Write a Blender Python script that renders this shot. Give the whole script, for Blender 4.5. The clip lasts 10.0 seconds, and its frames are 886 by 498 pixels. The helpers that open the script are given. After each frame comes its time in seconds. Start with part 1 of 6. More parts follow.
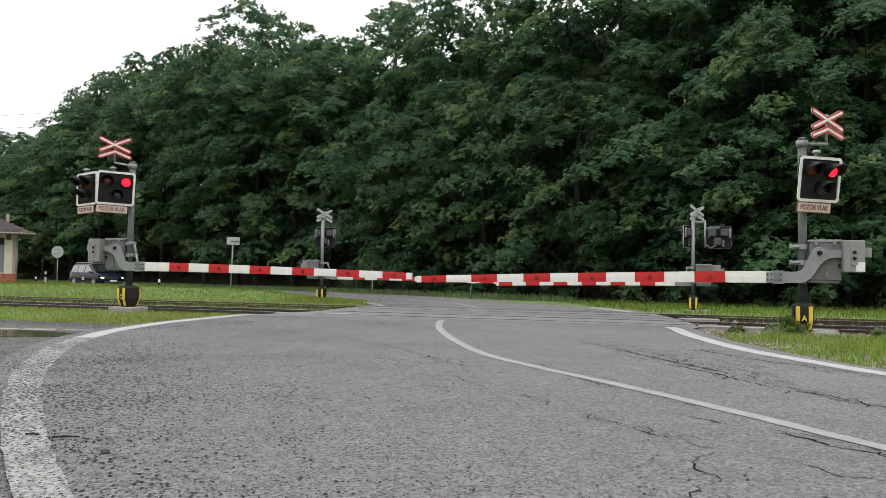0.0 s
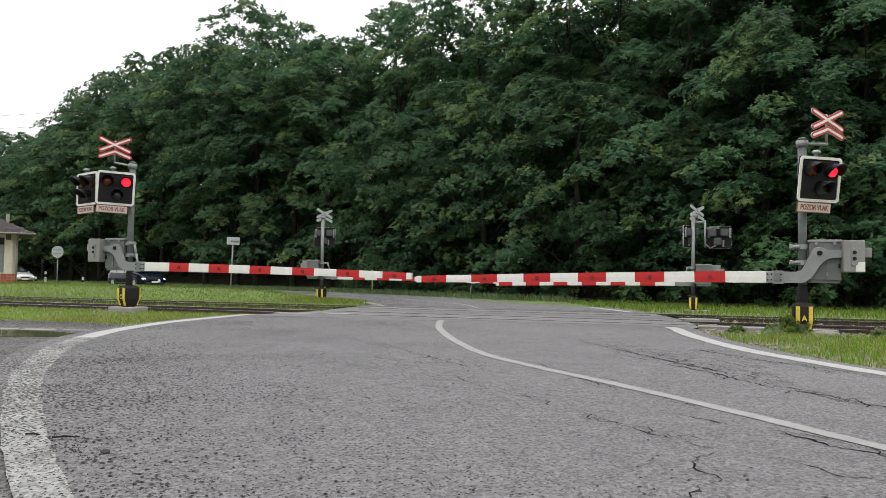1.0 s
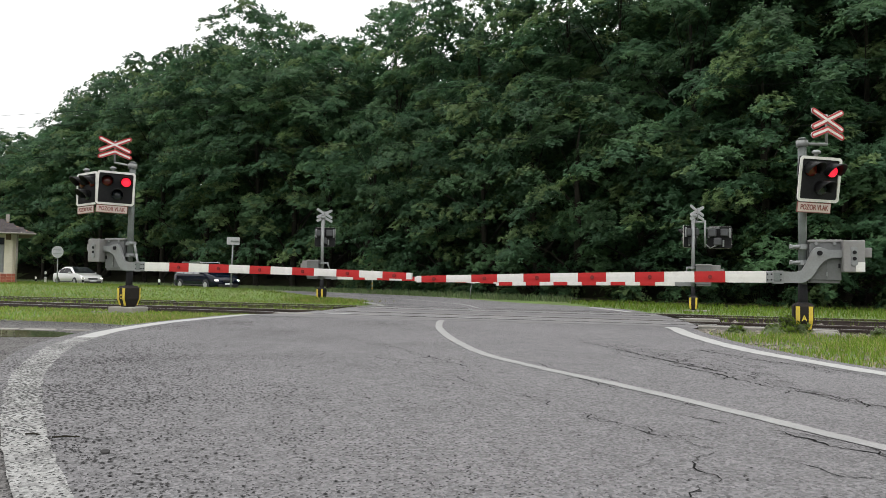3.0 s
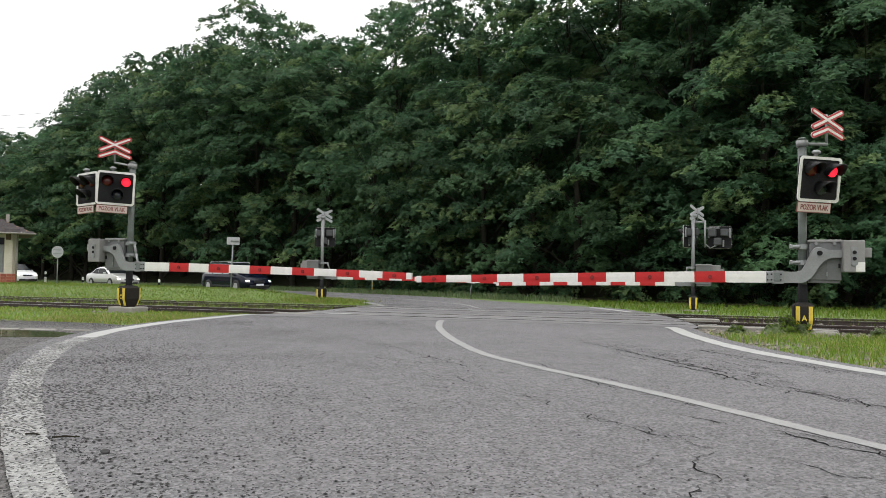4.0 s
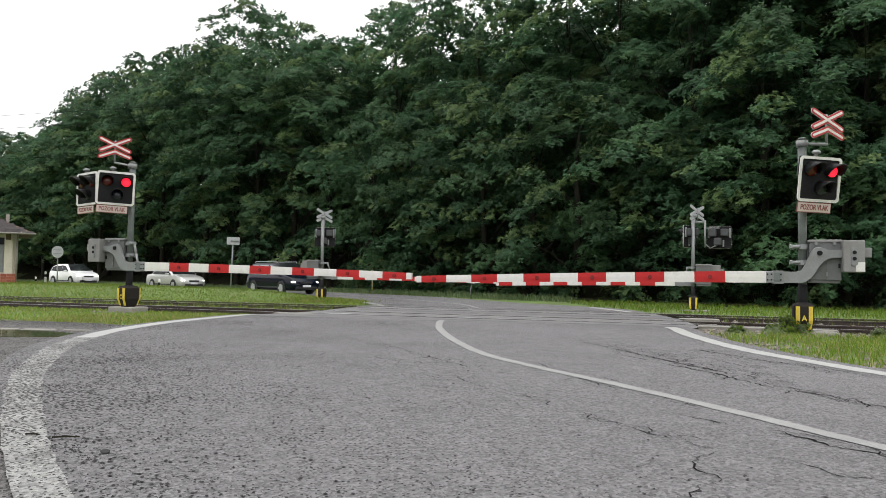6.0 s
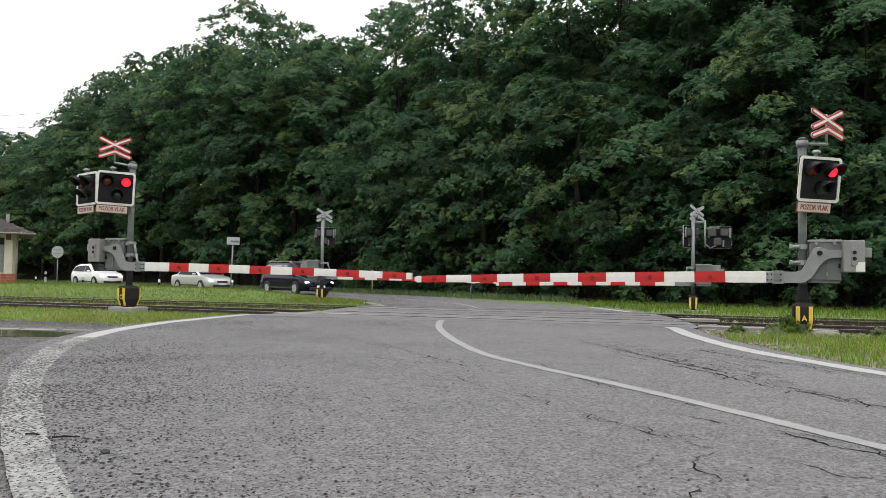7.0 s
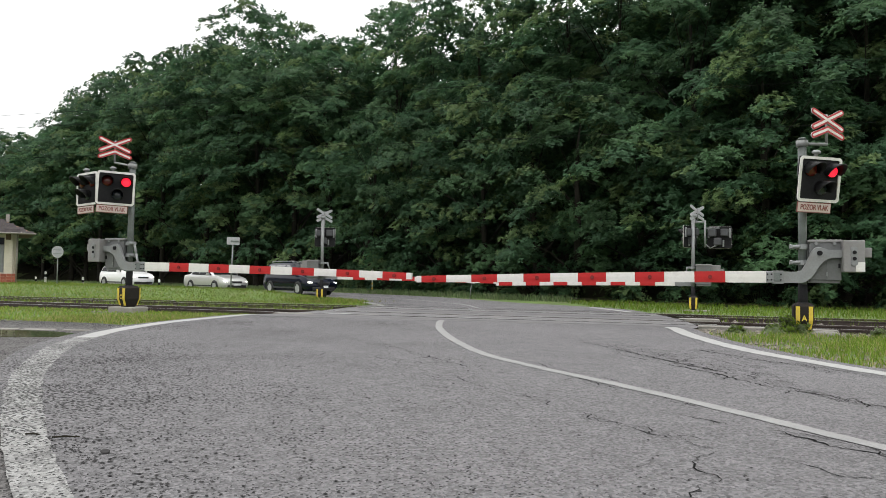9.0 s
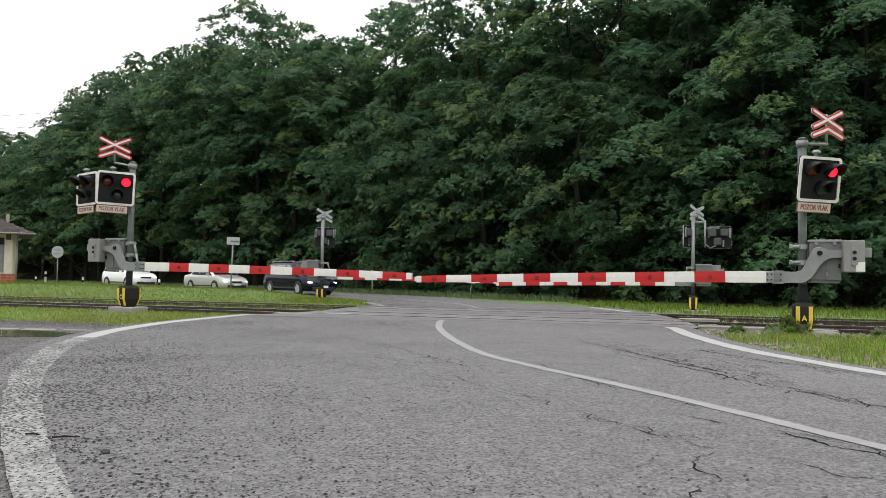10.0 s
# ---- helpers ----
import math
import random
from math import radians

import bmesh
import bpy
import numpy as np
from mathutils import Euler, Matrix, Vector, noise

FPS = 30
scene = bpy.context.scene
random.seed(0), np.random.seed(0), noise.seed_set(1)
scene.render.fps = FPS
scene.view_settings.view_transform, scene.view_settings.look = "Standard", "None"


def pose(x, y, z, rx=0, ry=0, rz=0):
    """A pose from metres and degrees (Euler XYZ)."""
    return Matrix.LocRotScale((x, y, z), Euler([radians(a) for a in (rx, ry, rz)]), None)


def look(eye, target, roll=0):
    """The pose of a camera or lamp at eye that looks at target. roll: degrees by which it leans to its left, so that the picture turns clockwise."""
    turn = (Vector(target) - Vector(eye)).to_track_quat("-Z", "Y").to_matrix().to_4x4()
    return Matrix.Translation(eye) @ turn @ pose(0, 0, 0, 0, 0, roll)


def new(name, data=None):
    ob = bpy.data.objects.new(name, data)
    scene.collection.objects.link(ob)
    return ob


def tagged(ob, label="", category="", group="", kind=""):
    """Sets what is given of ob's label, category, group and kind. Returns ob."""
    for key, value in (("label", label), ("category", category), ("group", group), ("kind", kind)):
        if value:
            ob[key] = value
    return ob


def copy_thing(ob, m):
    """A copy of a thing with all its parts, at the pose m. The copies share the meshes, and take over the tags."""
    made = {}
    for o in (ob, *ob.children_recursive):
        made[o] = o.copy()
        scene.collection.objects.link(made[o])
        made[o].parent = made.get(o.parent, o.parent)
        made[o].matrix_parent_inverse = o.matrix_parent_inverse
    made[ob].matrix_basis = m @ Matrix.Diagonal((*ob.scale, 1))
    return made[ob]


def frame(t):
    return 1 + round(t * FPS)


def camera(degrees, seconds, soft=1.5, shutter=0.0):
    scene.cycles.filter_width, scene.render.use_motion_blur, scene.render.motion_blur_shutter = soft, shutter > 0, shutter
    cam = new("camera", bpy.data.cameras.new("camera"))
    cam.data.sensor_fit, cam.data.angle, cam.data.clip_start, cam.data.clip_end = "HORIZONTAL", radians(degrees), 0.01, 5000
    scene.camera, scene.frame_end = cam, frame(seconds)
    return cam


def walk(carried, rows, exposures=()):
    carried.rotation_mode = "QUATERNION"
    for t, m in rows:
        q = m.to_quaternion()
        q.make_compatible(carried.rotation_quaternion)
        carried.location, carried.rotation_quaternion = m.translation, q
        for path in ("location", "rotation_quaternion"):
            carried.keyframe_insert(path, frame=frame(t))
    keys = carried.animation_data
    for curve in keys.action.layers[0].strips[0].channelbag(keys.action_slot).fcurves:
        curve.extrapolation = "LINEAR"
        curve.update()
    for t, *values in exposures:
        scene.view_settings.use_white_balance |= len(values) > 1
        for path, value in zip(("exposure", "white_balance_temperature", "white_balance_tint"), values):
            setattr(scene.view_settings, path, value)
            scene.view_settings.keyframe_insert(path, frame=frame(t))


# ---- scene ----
# one still camera on a low tripod at the roadside
EYE = (0.0, 0.0, 0.76)
cam = camera(62.0, 10.0, soft=0.75)
STAND = look(EYE, (0.0, 100.0, 0.76 + 4.06), roll=0.83)
walk(cam, [(0.0, STAND), (10.0, STAND)], exposures=[(0.0, 0.0), (10.0, 0.0)])

# ---- overcast evening daylight ----
world = bpy.data.worlds.new("overcast_sky")
scene.world = world
world.use_nodes = True
wn = world.node_tree
wn.nodes.clear()
sky = wn.nodes.new("ShaderNodeTexSky")
sky.sky_type = "NISHITA"
sky.sun_disc = False
sky.sun_elevation, sky.sun_rotation = radians(67), radians(220)
sky.air_density, sky.dust_density = 1.0, 3.0
grey = wn.nodes.new("ShaderNodeHueSaturation")
grey.inputs["Saturation"].default_value = 0.12
cloud = wn.nodes.new("ShaderNodeMix")
cloud.data_type = "RGBA"
cloud.inputs[0].default_value = 0.75
# an overcast sky: three times as bright overhead as near the horizon
way = wn.nodes.new("ShaderNodeTexCoord")
part_z = wn.nodes.new("ShaderNodeSeparateXYZ")
wn.links.new(way.outputs["Generated"], part_z.inputs[0])
lift = wn.nodes.new("ShaderNodeMapRange")
lift.inputs[1].default_value, lift.inputs[2].default_value = 0.0, 1.0
lift.inputs[3].default_value, lift.inputs[4].default_value = 8.2, 25.0
wn.links.new(part_z.outputs[2], lift.inputs[0])
wn.links.new(lift.outputs[0], cloud.inputs[7])
bg = wn.nodes.new("ShaderNodeBackground")
bg.inputs["Strength"].default_value = 0.13
wo = wn.nodes.new("ShaderNodeOutputWorld")
wn.links.new(sky.outputs[0], grey.inputs["Color"])
wn.links.new(grey.outputs[0], cloud.inputs[6])
wn.links.new(cloud.outputs[2], bg.inputs["Color"])
wn.links.new(bg.outputs[0], wo.inputs[0])

sun = new("sun", bpy.data.lights.new("sun", "SUN"))
sun.data.energy, sun.data.angle, sun.data.color = 0.6, radians(40), (1.0, 0.97, 0.92)
sun.matrix_world = look((0, 0, 40), (0.25, 0.3, 40 - 0.92))

# ---- materials ----


def mat(name, color, rough=0.7, metal=0.0, var=0.25, scale=6.0, bump=0.0, bump_scale=60.0, dirt=None, dirt_amount=0.0,
        coat=0.0, spec=0.5, per_object=0.0, per_island=0.0, space="Object"):
    """A surface with a coarse and a fine variation of its colour and a fine relief."""
    m = bpy.data.materials.new(name)
    m.use_nodes = True
    t = m.node_tree
    b = t.nodes["Principled BSDF"]
    b.inputs["Roughness"].default_value = rough
    b.inputs["Metallic"].default_value = metal
    b.inputs["Coat Weight"].default_value = coat
    b.inputs["Specular IOR Level"].default_value = spec
    co = t.nodes.new("ShaderNodeTexCoord")
    n1 = t.nodes.new("ShaderNodeTexNoise")
    n1.inputs["Scale"].default_value, n1.inputs["Detail"].default_value = scale, 6
    n2 = t.nodes.new("ShaderNodeTexNoise")
    n2.inputs["Scale"].default_value, n2.inputs["Detail"].default_value = scale * 9, 3
    for n in (n1, n2):
        t.links.new(co.outputs[space], n.inputs["Vector"])
    add = t.nodes.new("ShaderNodeMath")
    add.operation = "ADD"
    t.links.new(n1.outputs[0], add.inputs[0])
    t.links.new(n2.outputs[0], add.inputs[1])
    val = t.nodes.new("ShaderNodeMapRange")
    val.inputs[1].default_value, val.inputs[2].default_value = 0.6, 1.4
    val.inputs[3].default_value, val.inputs[4].default_value = 1 - var, 1 + var
    t.links.new(add.outputs[0], val.inputs[0])
    last = val.outputs[0]
    for amount, node, socket in ((per_object, "ShaderNodeObjectInfo", "Random"), (per_island, "ShaderNodeNewGeometry", "Random Per Island")):
        if amount:
            o = t.nodes.new(node)
            r = t.nodes.new("ShaderNodeMapRange")
            r.inputs[3].default_value, r.inputs[4].default_value = 1 - amount, 1 + amount
            t.links.new(o.outputs[socket], r.inputs[0])
            mu = t.nodes.new("ShaderNodeMath")
            mu.operation = "MULTIPLY"
            t.links.new(last, mu.inputs[0])
            t.links.new(r.outputs[0], mu.inputs[1])
            last = mu.outputs[0]
    mix = t.nodes.new("ShaderNodeMix")
    mix.data_type, mix.blend_type = "RGBA", "MULTIPLY"
    mix.inputs[0].default_value = 1.0
    mix.inputs[6].default_value = (*color, 1)
    t.links.new(last, mix.inputs[7])
    out = mix.outputs[2]
    if dirt:
        n3 = t.nodes.new("ShaderNodeTexNoise")
        n3.inputs["Scale"].default_value, n3.inputs["Detail"].default_value, n3.inputs["Roughness"].default_value = scale * 0.7, 8, 0.7
        t.links.new(co.outputs[space], n3.inputs["Vector"])
        r = t.nodes.new("ShaderNodeMapRange")
        r.inputs[1].default_value, r.inputs[2].default_value = 0.48, 0.68
        r.inputs[3].default_value, r.inputs[4].default_value = 0, dirt_amount
        t.links.new(n3.outputs[0], r.inputs[0])
        mx = t.nodes.new("ShaderNodeMix")
        mx.data_type = "RGBA"
        t.links.new(r.outputs[0], mx.inputs[0])
        t.links.new(out, mx.inputs[6])
        mx.inputs[7].default_value = (*dirt, 1)
        out = mx.outputs[2]
    t.links.new(out, b.inputs["Base Color"])
    if bump:
        nb = t.nodes.new("ShaderNodeTexNoise")
        nb.inputs["Scale"].default_value, nb.inputs["Detail"].default_value = bump_scale, 4
        t.links.new(co.outputs[space], nb.inputs["Vector"])
        bu = t.nodes.new("ShaderNodeBump")
        bu.inputs["Strength"].default_value, bu.inputs["Distance"].default_value = bump, 0.02
        t.links.new(nb.outputs[0], bu.inputs["Height"])
        t.links.new(bu.outputs[0], b.inputs["Normal"])
    return m


def asphalt(name, color, pits, worn, bare=None):
    """Weathered asphalt: broad stains, pale aggregate, dark pits and a rough relief."""
    m = mat(name, color, 0.85, var=0.16, scale=0.5, spec=0.3)
    t = m.node_tree
    b = t.nodes["Principled BSDF"]
    base = b.inputs["Base Color"].links[0].from_socket
    co = next(n for n in t.nodes if n.bl_idname == "ShaderNodeTexCoord")
    if bare:
        # paint scuffed away in flakes, down to the road
        flake = t.nodes.new("ShaderNodeTexNoise")
        flake.inputs["Scale"].default_value, flake.inputs["Detail"].default_value, flake.inputs["Roughness"].default_value = 2.6, 9, 0.72
        t.links.new(co.outputs["Object"], flake.inputs["Vector"])
        gone = t.nodes.new("ShaderNodeMapRange")
        gone.inputs[1].default_value, gone.inputs[2].default_value = 0.5, 0.62
        gone.inputs[3].default_value, gone.inputs[4].default_value = 0.0, 0.85
        t.links.new(flake.outputs[0], gone.inputs[0])
        scuff = t.nodes.new("ShaderNodeMix")
        scuff.data_type = "RGBA"
        t.links.new(gone.outputs[0], scuff.inputs[0])
        t.links.new(base, scuff.inputs[6])
        scuff.inputs[7].default_value = (*bare, 1)
        base = scuff.outputs[2]
    chips = t.nodes.new("ShaderNodeTexVoronoi")
    chips.inputs["Scale"].default_value = 70
    t.links.new(co.outputs["Object"], chips.inputs["Vector"])
    tone = t.nodes.new("ShaderNodeMapRange")
    tone.inputs[3].default_value, tone.inputs[4].default_value = 0.5, 1.55
    t.links.new(chips.outputs["Color"], tone.inputs[0])
    m1 = t.nodes.new("ShaderNodeMix")
    m1.data_type, m1.blend_type = "RGBA", "MULTIPLY"
    m1.inputs[0].default_value = 1
    t.links.new(base, m1.inputs[6])
    t.links.new(tone.outputs[0], m1.inputs[7])
    hole = t.nodes.new("ShaderNodeTexVoronoi")
    hole.inputs["Scale"].default_value = 44
    t.links.new(co.outputs["Object"], hole.inputs["Vector"])
    where = t.nodes.new("ShaderNodeTexNoise")
    where.inputs["Scale"].default_value, where.inputs["Detail"].default_value = 0.55, 5
    t.links.new(co.outputs["Object"], where.inputs["Vector"])
    size = t.nodes.new("ShaderNodeMapRange")
    size.inputs[1].default_value, size.inputs[2].default_value = 0.4, 0.7
    size.inputs[3].default_value, size.inputs[4].default_value = pits * 0.5, pits
    t.links.new(where.outputs[0], size.inputs[0])
    # the side where vehicles turn and park is the more broken up
    apart = t.nodes.new("ShaderNodeSeparateXYZ")
    t.links.new(co.outputs["Object"], apart.inputs[0])
    side = t.nodes.new("ShaderNodeMapRange")
    side.inputs[1].default_value, side.inputs[2].default_value = 1.5, -2.2
    side.inputs[3].default_value, side.inputs[4].default_value = 0.45, 1.28
    t.links.new(apart.outputs[0], side.inputs[0])
    grown = t.nodes.new("ShaderNodeMath")
    grown.operation = "MULTIPLY"
    t.links.new(size.outputs[0], grown.inputs[0])
    t.links.new(side.outputs[0], grown.inputs[1])
    less = t.nodes.new("ShaderNodeMath")
    less.operation = "LESS_THAN"
    t.links.new(hole.outputs["Distance"], less.inputs[0])
    t.links.new(grown.outputs[0], less.inputs[1])
    m2 = t.nodes.new("ShaderNodeMix")
    m2.data_type = "RGBA"
    t.links.new(less.outputs[0], m2.inputs[0])
    t.links.new(m1.outputs[2], m2.inputs[6])
    m2.inputs[7].default_value = (color[0] * 0.08, color[1] * 0.08, color[2] * 0.08, 1)
    t.links.new(m2.outputs[2], b.inputs["Base Color"])
    sub = t.nodes.new("ShaderNodeMath")
    sub.operation = "SUBTRACT"
    t.links.new(chips.outputs["Distance"], sub.inputs[0])
    t.links.new(less.outputs[0], sub.inputs[1])
    bu = t.nodes.new("ShaderNodeBump")
    bu.inputs["Strength"].default_value, bu.inputs["Distance"].default_value = worn, 0.02
    t.links.new(sub.outputs[0], bu.inputs["Height"])
    t.links.new(bu.outputs[0], b.inputs["Normal"])
    return m


def leaf_mat(name, color, var, sheen=0.45):
    m = mat(name, color, 0.55, var=0.3, scale=0.25, per_object=0.15, per_island=var, spec=sheen, space="Object")
    t = m.node_tree
    b = t.nodes["Principled BSDF"]
    back = t.nodes.new("ShaderNodeBsdfTranslucent")
    t.links.new(b.inputs["Base Color"].links[0].from_socket, back.inputs["Color"])
    mix = t.nodes.new("ShaderNodeMixShader")
    mix.inputs[0].default_value = 0.58
    t.links.new(b.outputs[0], mix.inputs[1])
    t.links.new(back.outputs[0], mix.inputs[2])
    t.links.new(mix.outputs[0], t.nodes["Material Output"].inputs[0])
    return m


def glow(name, color, strength):
    m = mat(name, color, 0.3, var=0.05)
    b = m.node_tree.nodes["Principled BSDF"]
    b.inputs["Emission Color"].default_value = (*color, 1)
    b.inputs["Emission Strength"].default_value = strength
    return m


ASPHALT = asphalt("weathered_asphalt", (0.147, 0.143, 0.147), 0.4, 0.9)
APRON = asphalt("broken_gravelly_asphalt", (0.12, 0.115, 0.112), 0.5, 0.9)
PANEL = mat("crossing_panel_rubber", (0.112, 0.109, 0.112), 0.8, var=0.3, scale=2, bump=0.3, dirt=(0.16, 0.15, 0.14), dirt_amount=0.7)
SEAM = mat("rubber_seam", (0.045, 0.044, 0.045), 0.85, var=0.3, scale=3, spec=0.2)
CRACK = mat("crack_shadow_filler", (0.005, 0.005, 0.005), 0.95, spec=0.1)
PAINT = mat("worn_white_road_paint", (0.22, 0.22, 0.215), 0.8, var=0.14, scale=5, bump=0.35, bump_scale=90, dirt=(0.17, 0.17, 0.17), dirt_amount=0.85)
PAINT_PITTED = asphalt("pitted_worn_road_paint", (0.25, 0.25, 0.243), 0.44, 0.8, (0.15, 0.147, 0.147))
PAINT_NEW = mat("white_road_paint", (0.3, 0.3, 0.29), 0.75, var=0.12, scale=5, bump=0.3, bump_scale=90, dirt=(0.25, 0.25, 0.25), dirt_amount=0.5)
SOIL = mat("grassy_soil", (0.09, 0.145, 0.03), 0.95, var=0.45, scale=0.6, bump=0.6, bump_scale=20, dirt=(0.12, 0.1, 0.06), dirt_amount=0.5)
BALLAST = mat("ballast_stone", (0.17, 0.15, 0.13), 0.95, var=0.3, scale=3, per_island=0.4, bump=0.4)
BED = mat("dark_track_bed", (0.075, 0.068, 0.06), 0.95, var=0.4, scale=4, bump=0.9, bump_scale=25, spec=0.1, dirt=(0.05, 0.06, 0.03), dirt_amount=0.6)
# stone colour taken nearly black for the shadowed sides of chips and pits
GRAVEL = mat("loose_gravel", (0.022, 0.021, 0.021), 0.9, var=0.2, scale=8, per_island=0.55)
BLADE = leaf_mat("grass_blade", (0.132, 0.205, 0.027), 0.35, 0.15)
BLADE_DRY = leaf_mat("dry_grass_blade", (0.27, 0.25, 0.1), 0.3)
WEED = leaf_mat("weed_leaf", (0.19, 0.235, 0.125), 0.3, 0.2)
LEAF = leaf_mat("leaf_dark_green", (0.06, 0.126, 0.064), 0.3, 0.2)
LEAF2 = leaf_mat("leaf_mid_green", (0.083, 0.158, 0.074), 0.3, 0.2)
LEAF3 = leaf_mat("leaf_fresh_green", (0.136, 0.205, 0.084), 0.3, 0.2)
BARK = mat("bark", (0.022, 0.02, 0.016), 0.95, spec=0.1, var=0.4, scale=4, bump=0.8, bump_scale=12)
LITTER = mat("forest_floor_litter_shaded", (0.035, 0.035, 0.02), 0.95, spec=0.1, var=0.5, scale=0.8, bump=0.6, bump_scale=10)
GALV = mat("galvanised_steel", (0.22, 0.23, 0.232), 0.55, 0.35, var=0.18, scale=5, dirt=(0.2, 0.19, 0.18), dirt_amount=0.5)
MAST_DK = mat("weathered_dark_mast_steel", (0.135, 0.15, 0.145), 0.6, 0.1, var=0.2, scale=5, spec=0.3, dirt=(0.08, 0.085, 0.08), dirt_amount=0.5)
HOUSING = mat("pale_grey_painted_steel", (0.2, 0.195, 0.195), 0.55, var=0.14, scale=3, bump=0.08, spec=0.3, dirt=(0.15, 0.145, 0.13), dirt_amount=0.7)
# the housing grey again, darkened for the shade the drive case stands in
CASE = mat("shaded_grey_case_paint", (0.125, 0.128, 0.13), 0.55, var=0.15, scale=3, bump=0.08, spec=0.3, dirt=(0.09, 0.088, 0.08), dirt_amount=0.7)
HOUSING_DK = mat("grey_cast_steel", (0.2, 0.207, 0.21), 0.5, 0.2, var=0.15, scale=4, dirt=(0.16, 0.15, 0.14), dirt_amount=0.5)
BLACK = mat("black_painted_steel", (0.018, 0.018, 0.019), 0.65, var=0.3, scale=5, spec=0.05)
BLACK_GLOSS = mat("black_plastic_visor", (0.014, 0.014, 0.015), 0.45, var=0.2, scale=5, spec=0.25)
BROWN = mat("dark_rusty_plinth", (0.018, 0.015, 0.013), 0.7, var=0.4, scale=8, spec=0.2)
YELLOW = mat("yellow_hazard_paint", (0.6, 0.44, 0.04), 0.5, var=0.12, scale=9, dirt=(0.3, 0.22, 0.06), dirt_amount=0.5)
RED = mat("red_reflective_sheet", (0.38, 0.02, 0.02), 0.5, var=0.1, scale=4, spec=0.2, dirt=(0.25, 0.03, 0.025), dirt_amount=0.4)
WHITE = mat("white_reflective_sheet", (0.6, 0.59, 0.56), 0.45, var=0.06, scale=4, dirt=(0.38, 0.37, 0.33), dirt_amount=0.5)
REFLECTOR = mat("dark_red_reflector", (0.16, 0.01, 0.01), 0.2)
SIGN_RED = mat("red_sign_border", (0.36, 0.022, 0.026), 0.45, var=0.1, scale=5)
SIGN_DULL = mat("dull_red_sign_back", (0.2, 0.06, 0.05), 0.6, var=0.15, scale=5)
SIGN_PINK = mat("pale_sign_face", (0.47, 0.39, 0.355), 0.5, var=0.08, scale=6)
SIGN_BACK = mat("dull_aluminium_sign_back", (0.34, 0.35, 0.36), 0.5, 0.4, var=0.12, scale=3, dirt=(0.22, 0.22, 0.22), dirt_amount=0.4)
LENS = mat("dark_red_lamp_lens", (0.1, 0.012, 0.01), 0.12, var=0.1, scale=10)
LENS_CLEAR = mat("smoky_lamp_lens", (0.02, 0.025, 0.035), 0.1, var=0.1, scale=10)
LAMP_RED = glow("lit_red_lamp", (1.0, 0.02, 0.05), 1.1)
CONCRETE = mat("weathered_concrete", (0.22, 0.208, 0.19), 0.9, var=0.2, scale=3, bump=0.5, bump_scale=30, dirt=(0.2, 0.19, 0.15), dirt_amount=0.6)
RAIL = mat("rusty_rail", (0.06, 0.045, 0.04), 0.7, 0.3, var=0.3, scale=5)
RAIL_TOP = mat("polished_rail_head", (0.55, 0.55, 0.56), 0.35, 0.9, var=0.1, scale=5)
SLEEPER = mat("old_sleeper", (0.09, 0.075, 0.065), 0.9, var=0.3, scale=4, bump=0.5)
# murky green base colour stands in for the grass reflected in the water
WATER = mat("puddle_water", (0.075, 0.08, 0.04), 0.06, var=0.2, scale=2, spec=0.5)
PLASTER = mat("cream_plaster", (0.6, 0.55, 0.455), 0.9, var=0.1, scale=1.2, bump=0.3, bump_scale=40, dirt=(0.45, 0.39, 0.3), dirt_amount=0.5)
PLINTH = mat("red_brown_plinth_tile", (0.33, 0.1, 0.06), 0.75, var=0.2, scale=5, per_object=0.2)
ROOFING = mat("brown_roof_shingle", (0.05, 0.044, 0.044), 0.9, spec=0.15, var=0.25, scale=3, per_object=0.3, bump=0.3)
GUTTER = mat("dull_gutter_metal", (0.3, 0.27, 0.25), 0.5, 0.4, var=0.1)
WOOD = mat("brown_timber", (0.12, 0.075, 0.045), 0.8, var=0.25, scale=4)
GLASS_FILM = mat("mirror_tinted_car_glass", (0.01, 0.012, 0.014), 0.05, var=0.1, spec=0.5)
GLASS_FILM.node_tree.nodes["Principled BSDF"].inputs["IOR"].default_value = 3.2
GLASS_DK = mat("tinted_glass", (0.01, 0.012, 0.014), 0.06, var=0.1, spec=0.12)
TYRE = mat("tyre_rubber", (0.02, 0.02, 0.02), 0.9, var=0.2, scale=9)
ALLOY = mat("alloy_rim", (0.34, 0.345, 0.35), 0.45, 0.3, var=0.1)
CAR_DARK = mat("dark_blue_car_paint", (0.003, 0.005, 0.013), 0.14, 0.0, var=0.05, spec=0.26)
CAR_SILVER = mat("silver_beige_car_paint", (0.5, 0.5, 0.485), 0.3, 0.4, var=0.04, coat=0.7)
CAR_WHITE = mat("white_car_paint", (0.8, 0.8, 0.8), 0.3, var=0.03, coat=0.7)
TRIM_BLK = mat("black_car_trim", (0.02, 0.02, 0.021), 0.5, var=0.1)
HEADLAMP = glow("lit_headlamp", (1.0, 0.97, 0.9), 0.9)
HEADLAMP_OFF = mat("headlamp_glass", (0.6, 0.62, 0.65), 0.1, 0.3)
PLATE = mat("white_plate", (0.75, 0.75, 0.75), 0.5)
CABLE = mat("dark_cable", (0.012, 0.014, 0.012), 0.95, spec=0.1)

